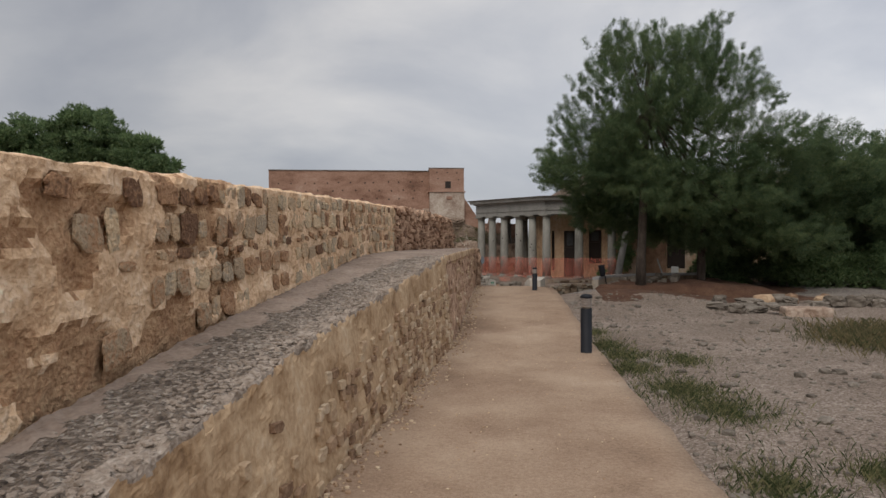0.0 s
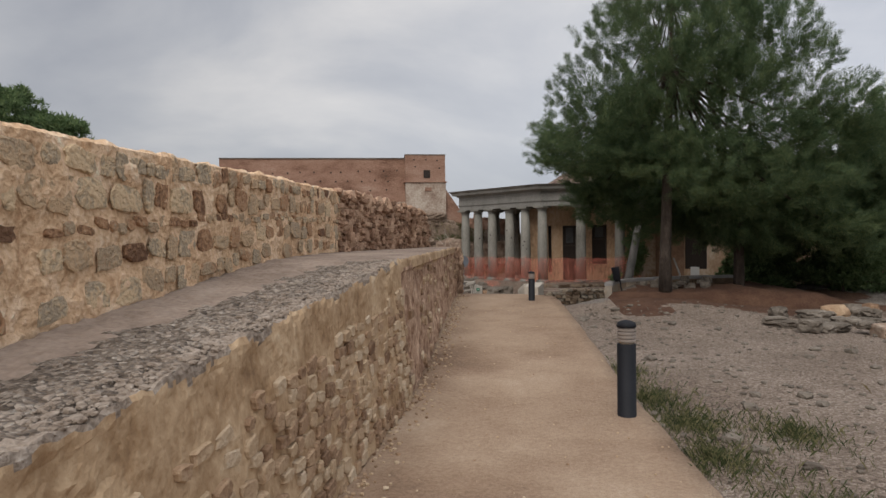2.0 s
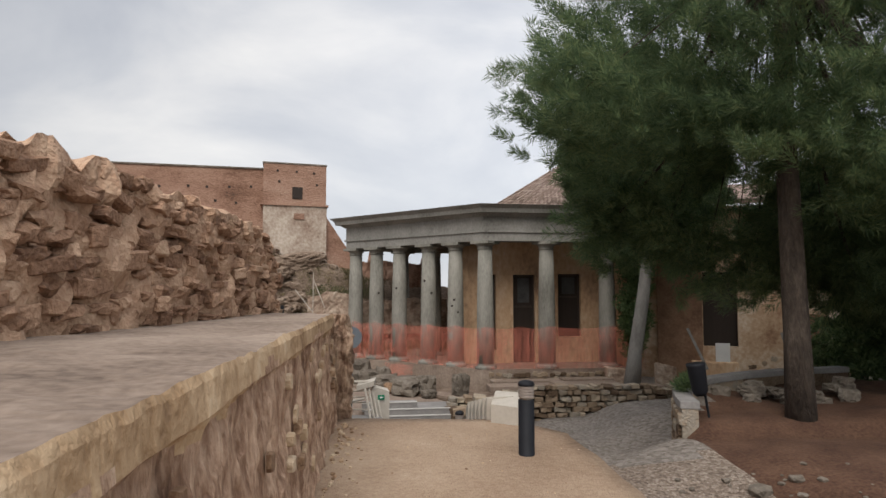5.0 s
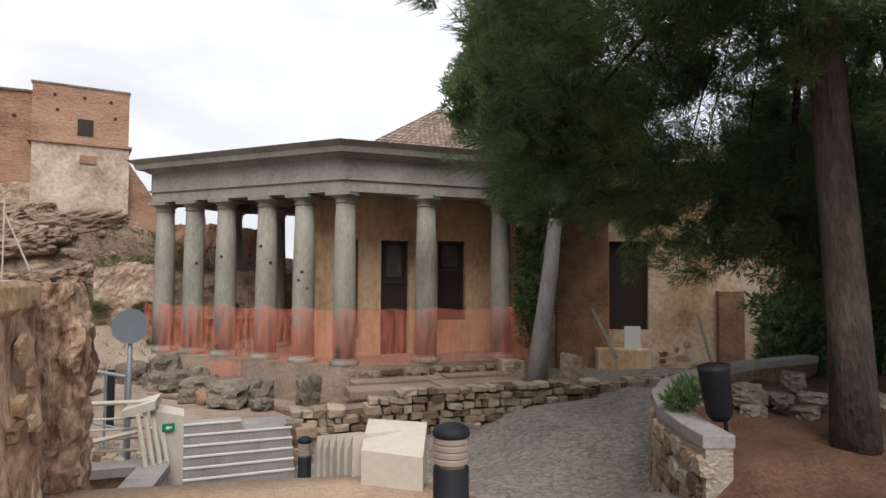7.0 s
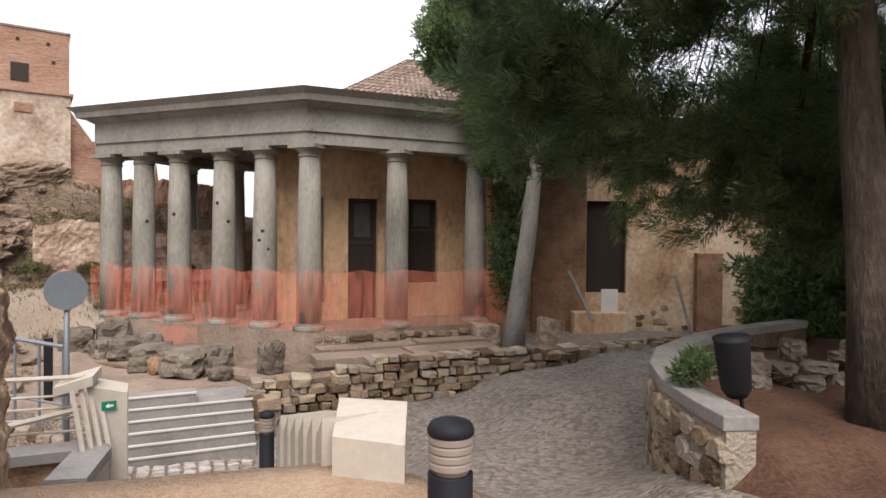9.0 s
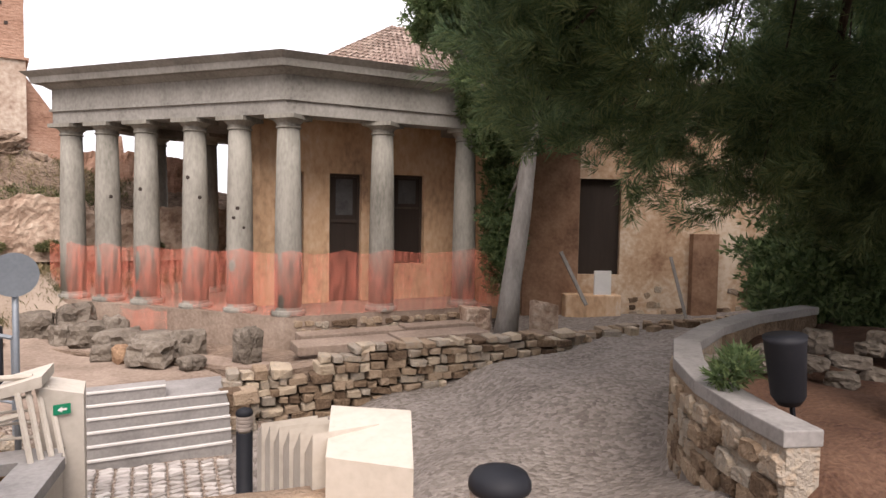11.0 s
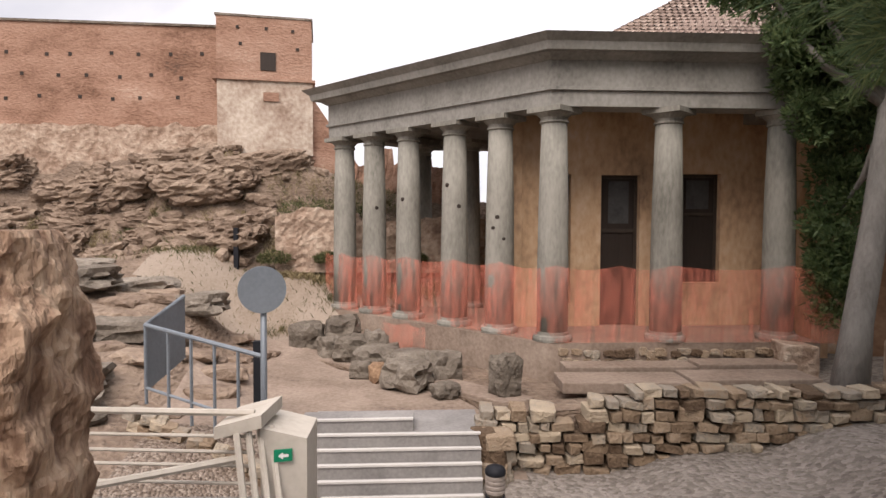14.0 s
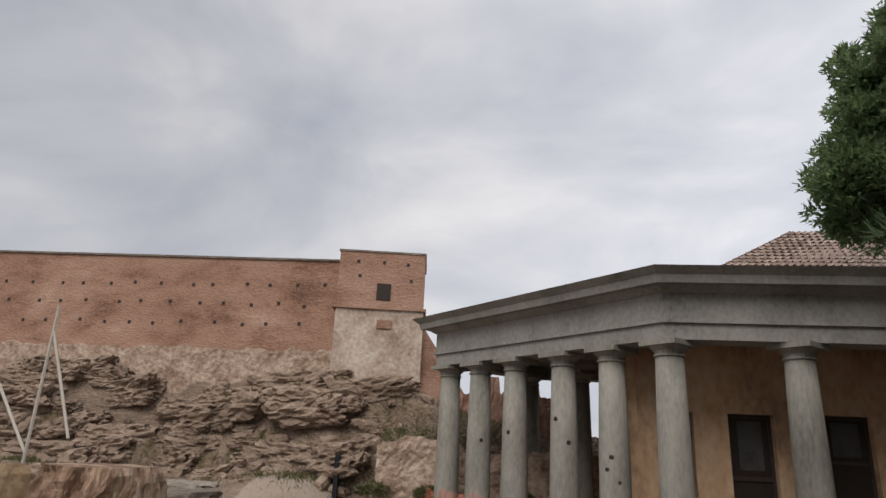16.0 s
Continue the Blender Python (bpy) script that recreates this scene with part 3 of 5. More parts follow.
def band(name, z0, z1, g0, g1, material=None, label=""):
    """One closed moulding course of the entablature."""
    bm = bmesh.new()
    loops = []
    for g, z in ((-0.17, z0), (g0, z0), (g1, z1), (-0.17, z1)):
        loops.append([bm.verts.new((x, y, z)) for x, y in ring_plan(g)])
    for a, b in zip(loops, loops[1:] + loops[:1]):
        for i in range(5):
            j = (i + 1) % 5
            bm.faces.new((a[i], a[j], b[j], b[i]))
    return kpart(name, bm, material or M_GREYSTONE, label)


M_RAIL = mat("dark_door_rail", ((0.035, 0.025, 0.02), (0.06, 0.045, 0.035)), 3, 30, 0.6, 0.2, 0.003)
M_PANE = mat("dusty_pane", ((0.05, 0.05, 0.052), (0.1, 0.1, 0.1)), 5, 30, 0.25, 0, spec=0.5)
M_FRIEZE = mat("grey_entablature_stone", ((0.1, 0.096, 0.086), (0.2, 0.193, 0.175), (0.27, 0.262, 0.24), (0.34, 0.33, 0.305)), 1.7, 28, 0.85, 0.5, 0.012, stretch=(1, 1, 0.7), detail=10)
band("architrave", Z1, 2.9, 0.16, 0.16, M_FRIEZE)
band("frieze_fillet", 2.9, 2.935, 0.19, 0.19, M_FRIEZE)
band("frieze", 2.935, 3.2, 0.165, 0.165, M_FRIEZE)
band("bed_moulding", 3.2, 3.26, 0.18, 0.27, M_FRIEZE)
band("cornice", 3.262, 3.34, 0.34, 0.36, M_FRIEZE)
band("cyma", 3.341, 3.41, 0.36, 0.44, M_FRIEZE)
kpart("ceiling_slab", prism_bm(ring_plan(-0.14), Z1 + 0.14, Z1 + 0.2), M_FRIEZE)
kpart("flat_roof", prism_bm(ring_plan(0.3), 3.36, 3.4), M_FRIEZE)
# one shifted block in the frieze leaves an open joint
kpart("frieze_joint", prism_bm([(0.318, 25.345), (0.348, 25.315), (0.36, 25.327), (0.33, 25.357)], 2.955, 3.16), M_DARK, "dark open joint between stone blocks")
kpart("podium", prism_bm(ring_plan(0.2), -0.5, Z0), M_TOP, "dusty grey-brown stone podium")


def wall_with_doors(a, b, z0, z1, thick, holes, material, owner, name="wall"):
    """An upright wall from a to b in plan with openings (s0, s1, zlo, zhi) through it."""
    a, b = Vector(a), Vector(b)
    d = (b - a).normalized()
    n = Vector((-d.y, d.x)) * thick
    ss = sorted({0.0, (b - a).length, *[h[0] for h in holes], *[h[1] for h in holes]})
    bm = bmesh.new()
    for s0, s1 in zip(ss, ss[1:]):
        spans = [(z0, z1)]
        for h in holes:
            if h[0] <= s0 + 1e-6 and s1 <= h[1] + 1e-6:
                spans = [(p, q) for p, q in ((z0, h[2]), (h[3], z1)) if q - p > 0.01]
        for p, q in spans:
            u, v = a + d * s0, a + d * s1
            prism_bm([(u.x, u.y), (v.x, v.y), ((v + n).x, (v + n).y), ((u + n).x, (u + n).y)], p, q, bm)
    bmesh.ops.remove_doubles(bm, verts=bm.verts, dist=0.001)
    return bm, a, d, n


bm, A, DV, NV = wall_with_doors((1.5, 24.86), (4.75, 25.01), 0.332, 2.88, 0.18, [(0.63, 0.74, 0.6, 2.13), (1.1, 1.57, 0.332, 2.13), (2.06, 2.56, 0.85, 2.15)], M_WALLOR, kiosk)
kpart("cella_front_wall", bm, M_WALLOR, "orange flaking plaster wall")
bm, A2, D2, N2 = wall_with_doors((1.5, 24.86), (1.9, 27.5), 0.332, 2.88, -0.15, [], M_WALLOR, kiosk)
kpart("cella_side_wall", bm, M_WALLOR)
bm, A2, D2, N2 = wall_with_doors((4.72, 24.2), (5.0, 27.6), 0.1, 3.0, -0.18, [], M_WALLOR, kiosk)
kpart("cella_end_wall", bm, M_WALLOR)
bm, A2, D2, N2 = wall_with_doors((1.95, 27.4), (4.8, 27.5), 0.332, 2.88, 0.15, [], M_WALLOR, kiosk)
kpart("cella_back_wall", bm, M_WALLOR)
for s0, s1, zl, zh in ((0.63, 0.74, 0.6, 2.13), (1.1, 1.57, 0.332, 2.13), (2.06, 2.56, 0.85, 2.15)):
    u, v = A + DV * s0 + NV * 0.6, A + DV * s1 + NV * 0.6
    w = NV.normalized() * 0.04
    kpart("door" if zl < 0.5 else "shutter", prism_bm([(u.x, u.y), (v.x, v.y), ((v + w).x, (v + w).y), ((u + w).x, (u + w).y)], zl, zh), M_DARK, "dark closed wooden leaf")

# hipped clay roof behind the flat portico roof
eaves = [(2.05, 24.75), (7.0, 24.9), (7.0, 27.9), (2.1, 27.8)]
bm = bmesh.new()
ev = [bm.verts.new((x, y, 3.42)) for x, y in eaves]
ap, aq = bm.verts.new((4.0, 26.3, 4.66)), bm.verts.new((5.6, 26.3, 4.7))
for f in ((ev[0], ev[1], aq, ap), (ev[1], ev[2], aq), (ev[2], ev[3], ap, aq), (ev[3], ev[0], ap)):
    bm.faces.new(f)
bm.faces.new(ev[::-1])
kpart("tiled_roof", bm, M_TILE, "weathered reddish clay tile roof")

def tile_slope(p0, p1, q1, q0, nu, nv):
    """Courses of curved tiles over one roof slope, from the eaves p0-p1 to the ridge q0-q1."""
    verts, faces = [], []
    p0, p1, q0, q1 = Vector(p0), Vector(p1), Vector(q0), Vector(q1)
    nrm = (p1 - p0).cross(q0 - p0).normalized()
    for j in range(nv):
        lo0, lo1 = p0.lerp(q0, j / nv), p1.lerp(q1, j / nv)
        hi0, hi1 = p0.lerp(q0, (j + 1.25) / nv), p1.lerp(q1, (j + 1.25) / nv)
        cnt = max(2, int(nu * (lo1 - lo0).length / max(0.01, (p1 - p0).length)))
        for i in range(cnt):
            for s in range(2):
                a0, a1 = (i + 0.5 * s) / cnt, (i + 0.5 + 0.5 * s) / cnt
                up = 0.012 if s else 0.03
                k = len(verts)
                for u, h in ((a0, 0.014), ((a0 + a1) / 2, up), (a1, 0.014)):
                    verts.append(lo0.lerp(lo1, u) + nrm * (h + 0.012))
                    verts.append(hi0.lerp(hi1, u) + nrm * (h - 0.006))
                faces += [(k, k + 2, k + 3, k + 1), (k + 2, k + 4, k + 5, k + 3)]
    return mesh_of("roof_tiles", verts, faces, M_TILE)


for quad, nu in ((((2.05, 24.75, 3.42), (7.0, 24.9, 3.42), (5.6, 26.3, 4.7), (4.0, 26.3, 4.66)), 56), (((2.1, 27.8, 3.42), (2.05, 24.75, 3.42), (4.0, 26.3, 4.66), (3.99, 26.32, 4.66)), 34)):
    ob = tagged(put("roof_tiles", tile_slope(*quad, nu, 18), kiosk), kind="stuff")
    ob.matrix_parent_inverse = Matrix.Translation((-1.9, -24.6, 0))

# orange net wound round the columns
NET = [(-0.95, 26.75), (-0.66, 26.3), (-0.2, 25.86), (0.28, 25.4), (0.85, 24.82), (1.34, 24.33), (1.86, 23.8), (2.5, 23.84), (3.06, 23.83), (4.3, 23.87), (4.9, 23.75)]


def strip(name, pts, z0, z1, label, category, material, dz=0.05):
    verts, faces = [], []
    n = 0
    for a, b in zip(pts, pts[1:]):
        for k in range(8):
            u = k / 8
            x, y = a[0] + (b[0] - a[0]) * u, a[1] + (b[1] - a[1]) * u
            sag = dz * math.sin(math.pi * u)
            for i in range(5):
                verts.append((x + 0.015 * fbm(x * 4, y * 4, i), y + 0.03 * fbm(x * 3, i * 0.7, y), z0 + (z1 - sag - z0) * i / 4))
            n += 1
    for j in range(n - 1):
        for i in range(4):
            p = j * 5 + i
            faces.append((p, p + 5, p + 6, p + 1))
    return tagged(put(name, mesh_of(name, verts, faces, material, True)), label, category)


net = thing("safety_net", "orange plastic safety net wound round the kiosk columns", "net", 1.0, 24.5, Z0)
for a, b in zip(NET, NET[1:]):
    ob = strip("net_panel", [a, b, b], Z0 + 0.01, 1.13, "", "", M_NET)
    ob.parent = net
    ob.matrix_parent_inverse = Matrix.Translation((-1.0, -24.5, -Z0))

ob = strip("net_panel", [(-0.02, 25.3), (0.3, 24.98), (0.55, 24.78)], -0.02, 0.36, "", "", M_NET)
ob.parent = net
ob.matrix_parent_inverse = Matrix.Translation((-1.0, -24.5, -Z0))
for cx, cy, z in ((0.87, 25.03, 1.75), (0.87, 25.03, 2.0), (1.36, 24.54, 1.5), (1.36, 24.54, 1.62), (1.36, 24.54, 1.38), (-0.18, 26.07, 1.75), (0.3, 25.6, 1.85)):
    a = -1.75 + 0.5 * math.sin(z * 37)
    pit = kpart("pit", lathe_bm(((0.022, -0.012), (0.026, 0.0), (0.012, 0.006)), 8), M_DARK, "dark chipped pit in the column")
    pit.matrix_basis = Matrix.Translation((cx + 0.155 * math.cos(a), cy + 0.155 * math.sin(a), z)) @ pose(0, 0, 0, 90, 0, math.degrees(a) + 90)
for s0, s1, zl, zh in ((1.1, 1.57, 0.332, 2.13), (2.06, 2.56, 0.85, 2.15)):
    for q0, q1, za, zb in ((s0, s0 + 0.035, zl, zh), (s1 - 0.035, s1, zl, zh), (s0 + 0.035, s1 - 0.035, zh - 0.04, zh), (s0 + 0.035, s1 - 0.035, zl + 0.62 * (zh - zl), zl + 0.645 * (zh - zl))):
        u, v, w = A + DV * q0 + NV * 0.5, A + DV * q1 + NV * 0.5, NV * 0.08
        kpart("door_rail", prism_bm([(u.x, u.y), (v.x, v.y), ((v + w).x, (v + w).y), ((u + w).x, (u + w).y)], za, zb), M_RAIL, "dark timber door rail")
    u, v, w = A + DV * (s0 + 0.12) + NV * 0.57, A + DV * (s1 - 0.1) + NV * 0.57, NV * 0.02
    kpart("pane", prism_bm([(u.x, u.y), (v.x, v.y), ((v + w).x, (v + w).y), ((u + w).x, (u + w).y)], zl + 0.68 * (zh - zl), zh - 0.07), M_PANE, "dusty grey glass pane")

# ---- fortress ----
fort = thing("fortress", "red masonry fortress curtain wall with a square corner tower", "fortress", -3, 28.6, 0)


def fpart(name, bm, material, label="", parent=None):
    ob = part(name, bm, material, parent or fort, label)
    if parent is None:
        ob.matrix_parent_inverse = Matrix.Translation((3, -28.6, 0))
    return ob


fpart("curtain_wall", prism_bm([(-10.5, 28.5), (-3.05, 28.6), (-3.05, 29.4), (-10.5, 29.4)], 2.2, [5.05, 4.9, 4.9, 5.05]), M_FORT)
# the eroded footing has a ragged upper edge
bm = bmesh.new()
foot = [(-10.5 + 7.45 * k / 90, 28.42 + 0.1 * k / 90, 3.2 + 0.1 * fbm(k * 0.23, 1.0, 0.0, 4)) for k in range(91)]
rows_ = [[bm.verts.new((x, y + dy, z if hi else 1.9)) for x, y, z in foot] for dy, hi in ((0, False), (0, True), (0.09, True))]
for ra, rb in zip(rows_, rows_[1:]):
    for k in range(90):
        bm.faces.new((ra[k], ra[k + 1], rb[k + 1], rb[k]))
fpart("curtain_base", bm, M_PALE, "pale eroded masonry footing")
fpart("tower", prism_bm([(-3.0, 28.2), (-1.47, 28.5), (-1.7, 29.8), (-3.2, 29.6)], 3.98, 5.0), M_FORT)
fpart("tower_base", prism_bm([(-2.99, 28.19), (-1.45, 28.49), (-1.7, 29.8), (-3.2, 29.6)], 2.7, 3.94), M_TOWER, "pale plastered tower base")
fpart("string_course", prism_bm([(-3.06, 28.14), (-1.4, 28.46), (-1.66, 29.86), (-3.26, 29.66)], 3.94, 3.985), M_FORT)
fpart("wall_cap", prism_bm([(-10.5, 28.47), (-3.05, 28.57), (-3.05, 29.4), (-10.5, 29.4)], [5.051, 4.901, 4.901, 5.051], [5.09, 4.94, 4.94, 5.09]), M_ROCK, "dark weathered capping")
fpart("wall_cap", prism_bm([(-3.02, 28.18), (-1.45, 28.49), (-1.68, 29.82), (-3.22, 29.62)], 5.001, 5.035), M_ROCK, "dark weathered capping")
rng = random.Random(4)
for row in range(3):
    for k in range(13):
        x = -10.0 + 0.56 * k + rng.uniform(-0.1, 0.1) + 0.2 * (row % 2)
        if x < -3.3:
            z = 3.68 + 0.38 * row + rng.uniform(-0.03, 0.03)
            y = 28.5 + (x + 11) * 0.0126
            # no hole is cut: a dark box stands in for its shaded inside
            fpart("putlog_hole", box_bm(x - 0.03, y - 0.012, z - 0.03, x + 0.03, y + 0.03, z + 0.03), M_DARK, "small dark box painted as the shade in a putlog hole")
for u, z in ((0.22, 4.82), (0.52, 4.82), (0.8, 4.8), (0.25, 4.55), (0.85, 4.5)):
    x, y = -3.0 + 1.53 * u, 28.2 + 0.3 * u
    # tower putlog holes, their inner shade likewise given by dark boxes
    fpart("putlog_hole", box_bm(x - 0.025, y - 0.015, z - 0.025, x + 0.025, y + 0.04, z + 0.025), M_DARK, "small dark box painted as the shade in a putlog hole")
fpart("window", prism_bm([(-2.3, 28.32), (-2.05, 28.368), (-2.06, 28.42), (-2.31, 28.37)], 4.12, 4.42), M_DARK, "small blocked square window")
fpart("window", prism_bm([(-2.25, 28.31), (-2.0, 28.36), (-2.01, 28.42), (-2.26, 28.37)], 3.6, 3.75), M_FORT, "ragged hole in the plaster")
fpart("ruined_spur", prism_bm([(-1.5, 28.6), (-0.4, 29.0), (-0.6, 29.6), (-1.6, 29.6)], 1.5, [3.75, 2.1, 2.1, 3.7]), M_FORT, "crumbling stepped masonry spur")

def ragged_wall(name, label, x0, x1, y, z0, tops, thick, material, seed):
    """A free-standing wall whose broken top follows (share of its length, height)."""
    verts, faces = [], []
    nu, nv = 70, 14
    for j in range(nu + 1):
        u = j / nu
        top = float(np.interp(u, [a for a, b in tops], [b for a, b in tops])) + 0.05 * fbm(u * 22, seed, 0.0, 3)
        for i in range(nv + 3):
            z = z0 + (top - z0) * min(i, nv) / nv
            d = 0.0 if i <= nv else thick
            k = 0.05 * fbm(u * 14, z * 4, seed, 4)
            verts.append((x0 + (x1 - x0) * u, y + d - k, z if i < nv + 2 else z0))
    w = nv + 3
    for j in range(nu):
        for i in range(w - 1):
            a = j * w + i
            faces.append((a, a + w, a + w + 1, a + 1))
    faces.append(tuple(range(w)))
    faces.append(tuple(reversed(range(nu * w, nu * w + w))))
    return tagged(put(name, mesh_of(name, verts, faces, material)), label, "wall")


ragged_wall("terrace_wall", "pale broken terrace wall behind the dirt road", -1.75, 2.3, 27.0, 0.8, ((0, 1.62), (0.1, 1.78), (0.3, 1.7), (0.32, 1.55), (0.6, 1.62), (1, 1.6)), 0.3, M_PALE, 3.0)
ragged_wall("battlement_wall", "distant ruined battlement wall with broken merlons", -0.75, 1.28, 28.3, 1.0, ((0, 2.5), (0.18, 2.55), (0.19, 2.8), (0.33, 2.82), (0.34, 2.55), (0.5, 2.55), (0.51, 2.78), (0.66, 2.76), (0.67, 2.5), (0.85, 2.48), (0.86, 2.7), (1, 2.66)), 0.3, M_FORT, 8.0)

# ---- cream stair parapet, steps ----
BLOCK = [(0.96, 18.72), (1.25, 18.5), (1.42, 18.95), (1.1, 19.16)]
block = thing("stair_parapet", "cream painted stepped masonry parapet beside the stairs", "parapet", 1.2, 18.9, 0)
ob = part("end_block", prism_bm(BLOCK, -0.2, [0.61, 0.6, 0.68, 0.68]), M_WHITE, block)
ob.matrix_parent_inverse = Matrix.Translation((-1.2, -18.9, 0))
for k in range(6):
    y = 18.86 + 0.15 * k
    x = 0.94 - 0.018 * k
    z = 0.66 - 0.035 * k
    ob = part("step_block", prism_bm([(x, y), (x + 0.3, y + 0.02), (x + 0.3, y + 0.16), (x, y + 0.145)], -0.75, [z, z, z - 0.13, z - 0.13]), M_WHITE, block)
    ob.matrix_parent_inverse = Matrix.Translation((-1.2, -18.9, 0))

M_NOSE = mat("pale_step_edge", ((0.42, 0.4, 0.38), (0.52, 0.5, 0.47)), 3, 40, 0.85, 0.1, 0.004)
stairs = thing("stairs", "grey stone steps rising to the kiosk terrace", "stairs", 0.1, 21.6, -0.5)
for k in range(6):
    y0 = 21.9 + 0.075 * k
    xl, xr = -0.2 - 0.045 * k, (0.97 if k < 5 else 0.45)
    z1 = -0.43 + 0.09 * k
    ob = part("step", prism_bm([(xl, y0), (xr, y0 + 0.05), (xr, y0 + (0.7 if k < 5 else 0.3)), (xl, y0 + (0.65 if k < 5 else 0.25))], -0.7 if k == 0 else z1 - 0.12, z1), M_STEP, stairs)
    ob.matrix_parent_inverse = Matrix.Translation((-0.1, -21.6, 0.5))
    ob = part("nosing", prism_bm([(xl, y0 - 0.012), (xr, y0 + 0.038), (xr, y0 + 0.075), (xl, y0 + 0.025)], z1 + 0.001, z1 + 0.016), M_NOSE, stairs, "pale worn step edge")
    ob.matrix_parent_inverse = Matrix.Translation((-0.1, -21.6, 0.5))

# ---- retaining wall round the pine bed ----
RW = [(2.67, 17.97), (2.76, 18.25), (2.95, 18.7), (3.25, 19.15), (3.7, 19.6), (4.4, 20.0), (5.2, 20.3), (6.3, 20.5)]
rwall = thing("retaining_wall", "curved rubble retaining wall with grey slab coping", "wall", 3.2, 19, 0)


def offset_line(pts, d):
    res = []
    for i, p in enumerate(pts):
        a, b = Vector(pts[max(i - 1, 0)]), Vector(pts[min(i + 1, len(pts) - 1)])
        t = (b - a).normalized()
        res.append((p[0] + t.y * d, p[1] - t.x * d))
    return res


rin = offset_line(RW, 0.15)
for i in range(len(RW) - 1):
    q = [RW[i], RW[i + 1], rin[i + 1], rin[i]]
    ob = part("core", prism_bm(q, -0.3, 0.66), M_DRY, rwall)
    ob.matrix_parent_inverse = Matrix.Translation((-3.2, -19, 0))
    o1, o2 = offset_line(RW, -0.015), offset_line(RW, 0.165)
    ob = part("coping", prism_bm([o1[i], o1[i + 1], o2[i + 1], o2[i]], 0.662, 0.735), M_STEP, rwall, "grey stone coping slab", False, 0.008)
    ob.matrix_parent_inverse = Matrix.Translation((-3.2, -19, 0))

# ---- house behind the pine ----
house = thing("old_house", "old house with peeling ochre plaster and dark wooden doors", "house", 7, 24, 0)


def hpart(name, bm, material, label=""):
    ob = part(name, bm, material, house, label)
    ob.matrix_parent_inverse = Matrix.Translation((-7, -24, 0))
    return ob


HA, HB = (5.0, 24.75), (12.5, 21.6)
bm, HA_, HD_, HN_ = wall_with_doors(HA, HB, -0.2, 3.5, 0.3, [(1.42, 2.06, 0.7, 2.17)], M_HOUSE, house)
hpart("front_wall", bm, M_HOUSE)
for s0, s1, z1, out in ((0.55, 1.4, 3.45, 0.06), (3.15, 3.55, 1.35, 0.14)):
    u, v, w = HA_ + HD_ * s0, HA_ + HD_ * s1, HN_.normalized() * out
    hpart("pier", prism_bm([((u - w).x, (u - w).y), ((v - w).x, (v - w).y), (v.x, v.y), (u.x, u.y)], -0.1, z1), M_BROWN, "red-brown plastered pier")
for s0, s1, zl, zh in ((1.42, 2.06, 0.7, 2.17),):
    u, v, w = HA_ + HD_ * s0 + HN_ * 0.3, HA_ + HD_ * s1 + HN_ * 0.3, HN_ * 0.15
    hpart("door", prism_bm([(u.x, u.y), (v.x, v.y), ((v + w).x, (v + w).y), ((u + w).x, (u + w).y)], zl, zh), M_DARK, "dark brown wooden door")
hpart("roof", prism_bm([(4.9, 24.55), (12.6, 21.3), (13.6, 24.5), (6.0, 27.6)], [3.5, 3.5, 4.3, 4.3], [3.6, 3.6, 4.4, 4.4]), M_TILE)


# ---- trees ----
def needle_tufts(centres, seed, n_per, length, width, name):
    """Many thin blades in tufts round the given centres (x, y, z, radius)."""
    rg = np.random.default_rng(seed)
    c = np.array(centres)
    idx = np.repeat(np.arange(len(c)), n_per)
    m = len(idx)
    v = rg.normal(size=(m, 3))
    v /= np.linalg.norm(v, axis=1)[:, None]
    rad = c[idx, 3] * rg.uniform(0.25, 1.0, m) ** 0.6
    p = c[idx, :3] + v * rad[:, None] * np.array([1, 1, 0.62])
    d = v + rg.normal(size=(m, 3)) * 0.55 + np.array([0, 0, 0.35])
    d /= np.linalg.norm(d, axis=1)[:, None]
    s = np.cross(d, rg.normal(size=(m, 3)))
    s /= np.linalg.norm(s, axis=1)[:, None]
    ln = length * rg.uniform(0.6, 1.3, m)[:, None]
    verts = np.stack([p - s * width, p + s * width, p + d * ln + s * width * 0.25], 1).reshape(-1, 3)
    faces = np.arange(m * 3).reshape(-1, 3)
    me = bpy.data.meshes.new(name)
    me.from_pydata(verts.tolist(), [], faces.tolist())
    me.update()
    return me


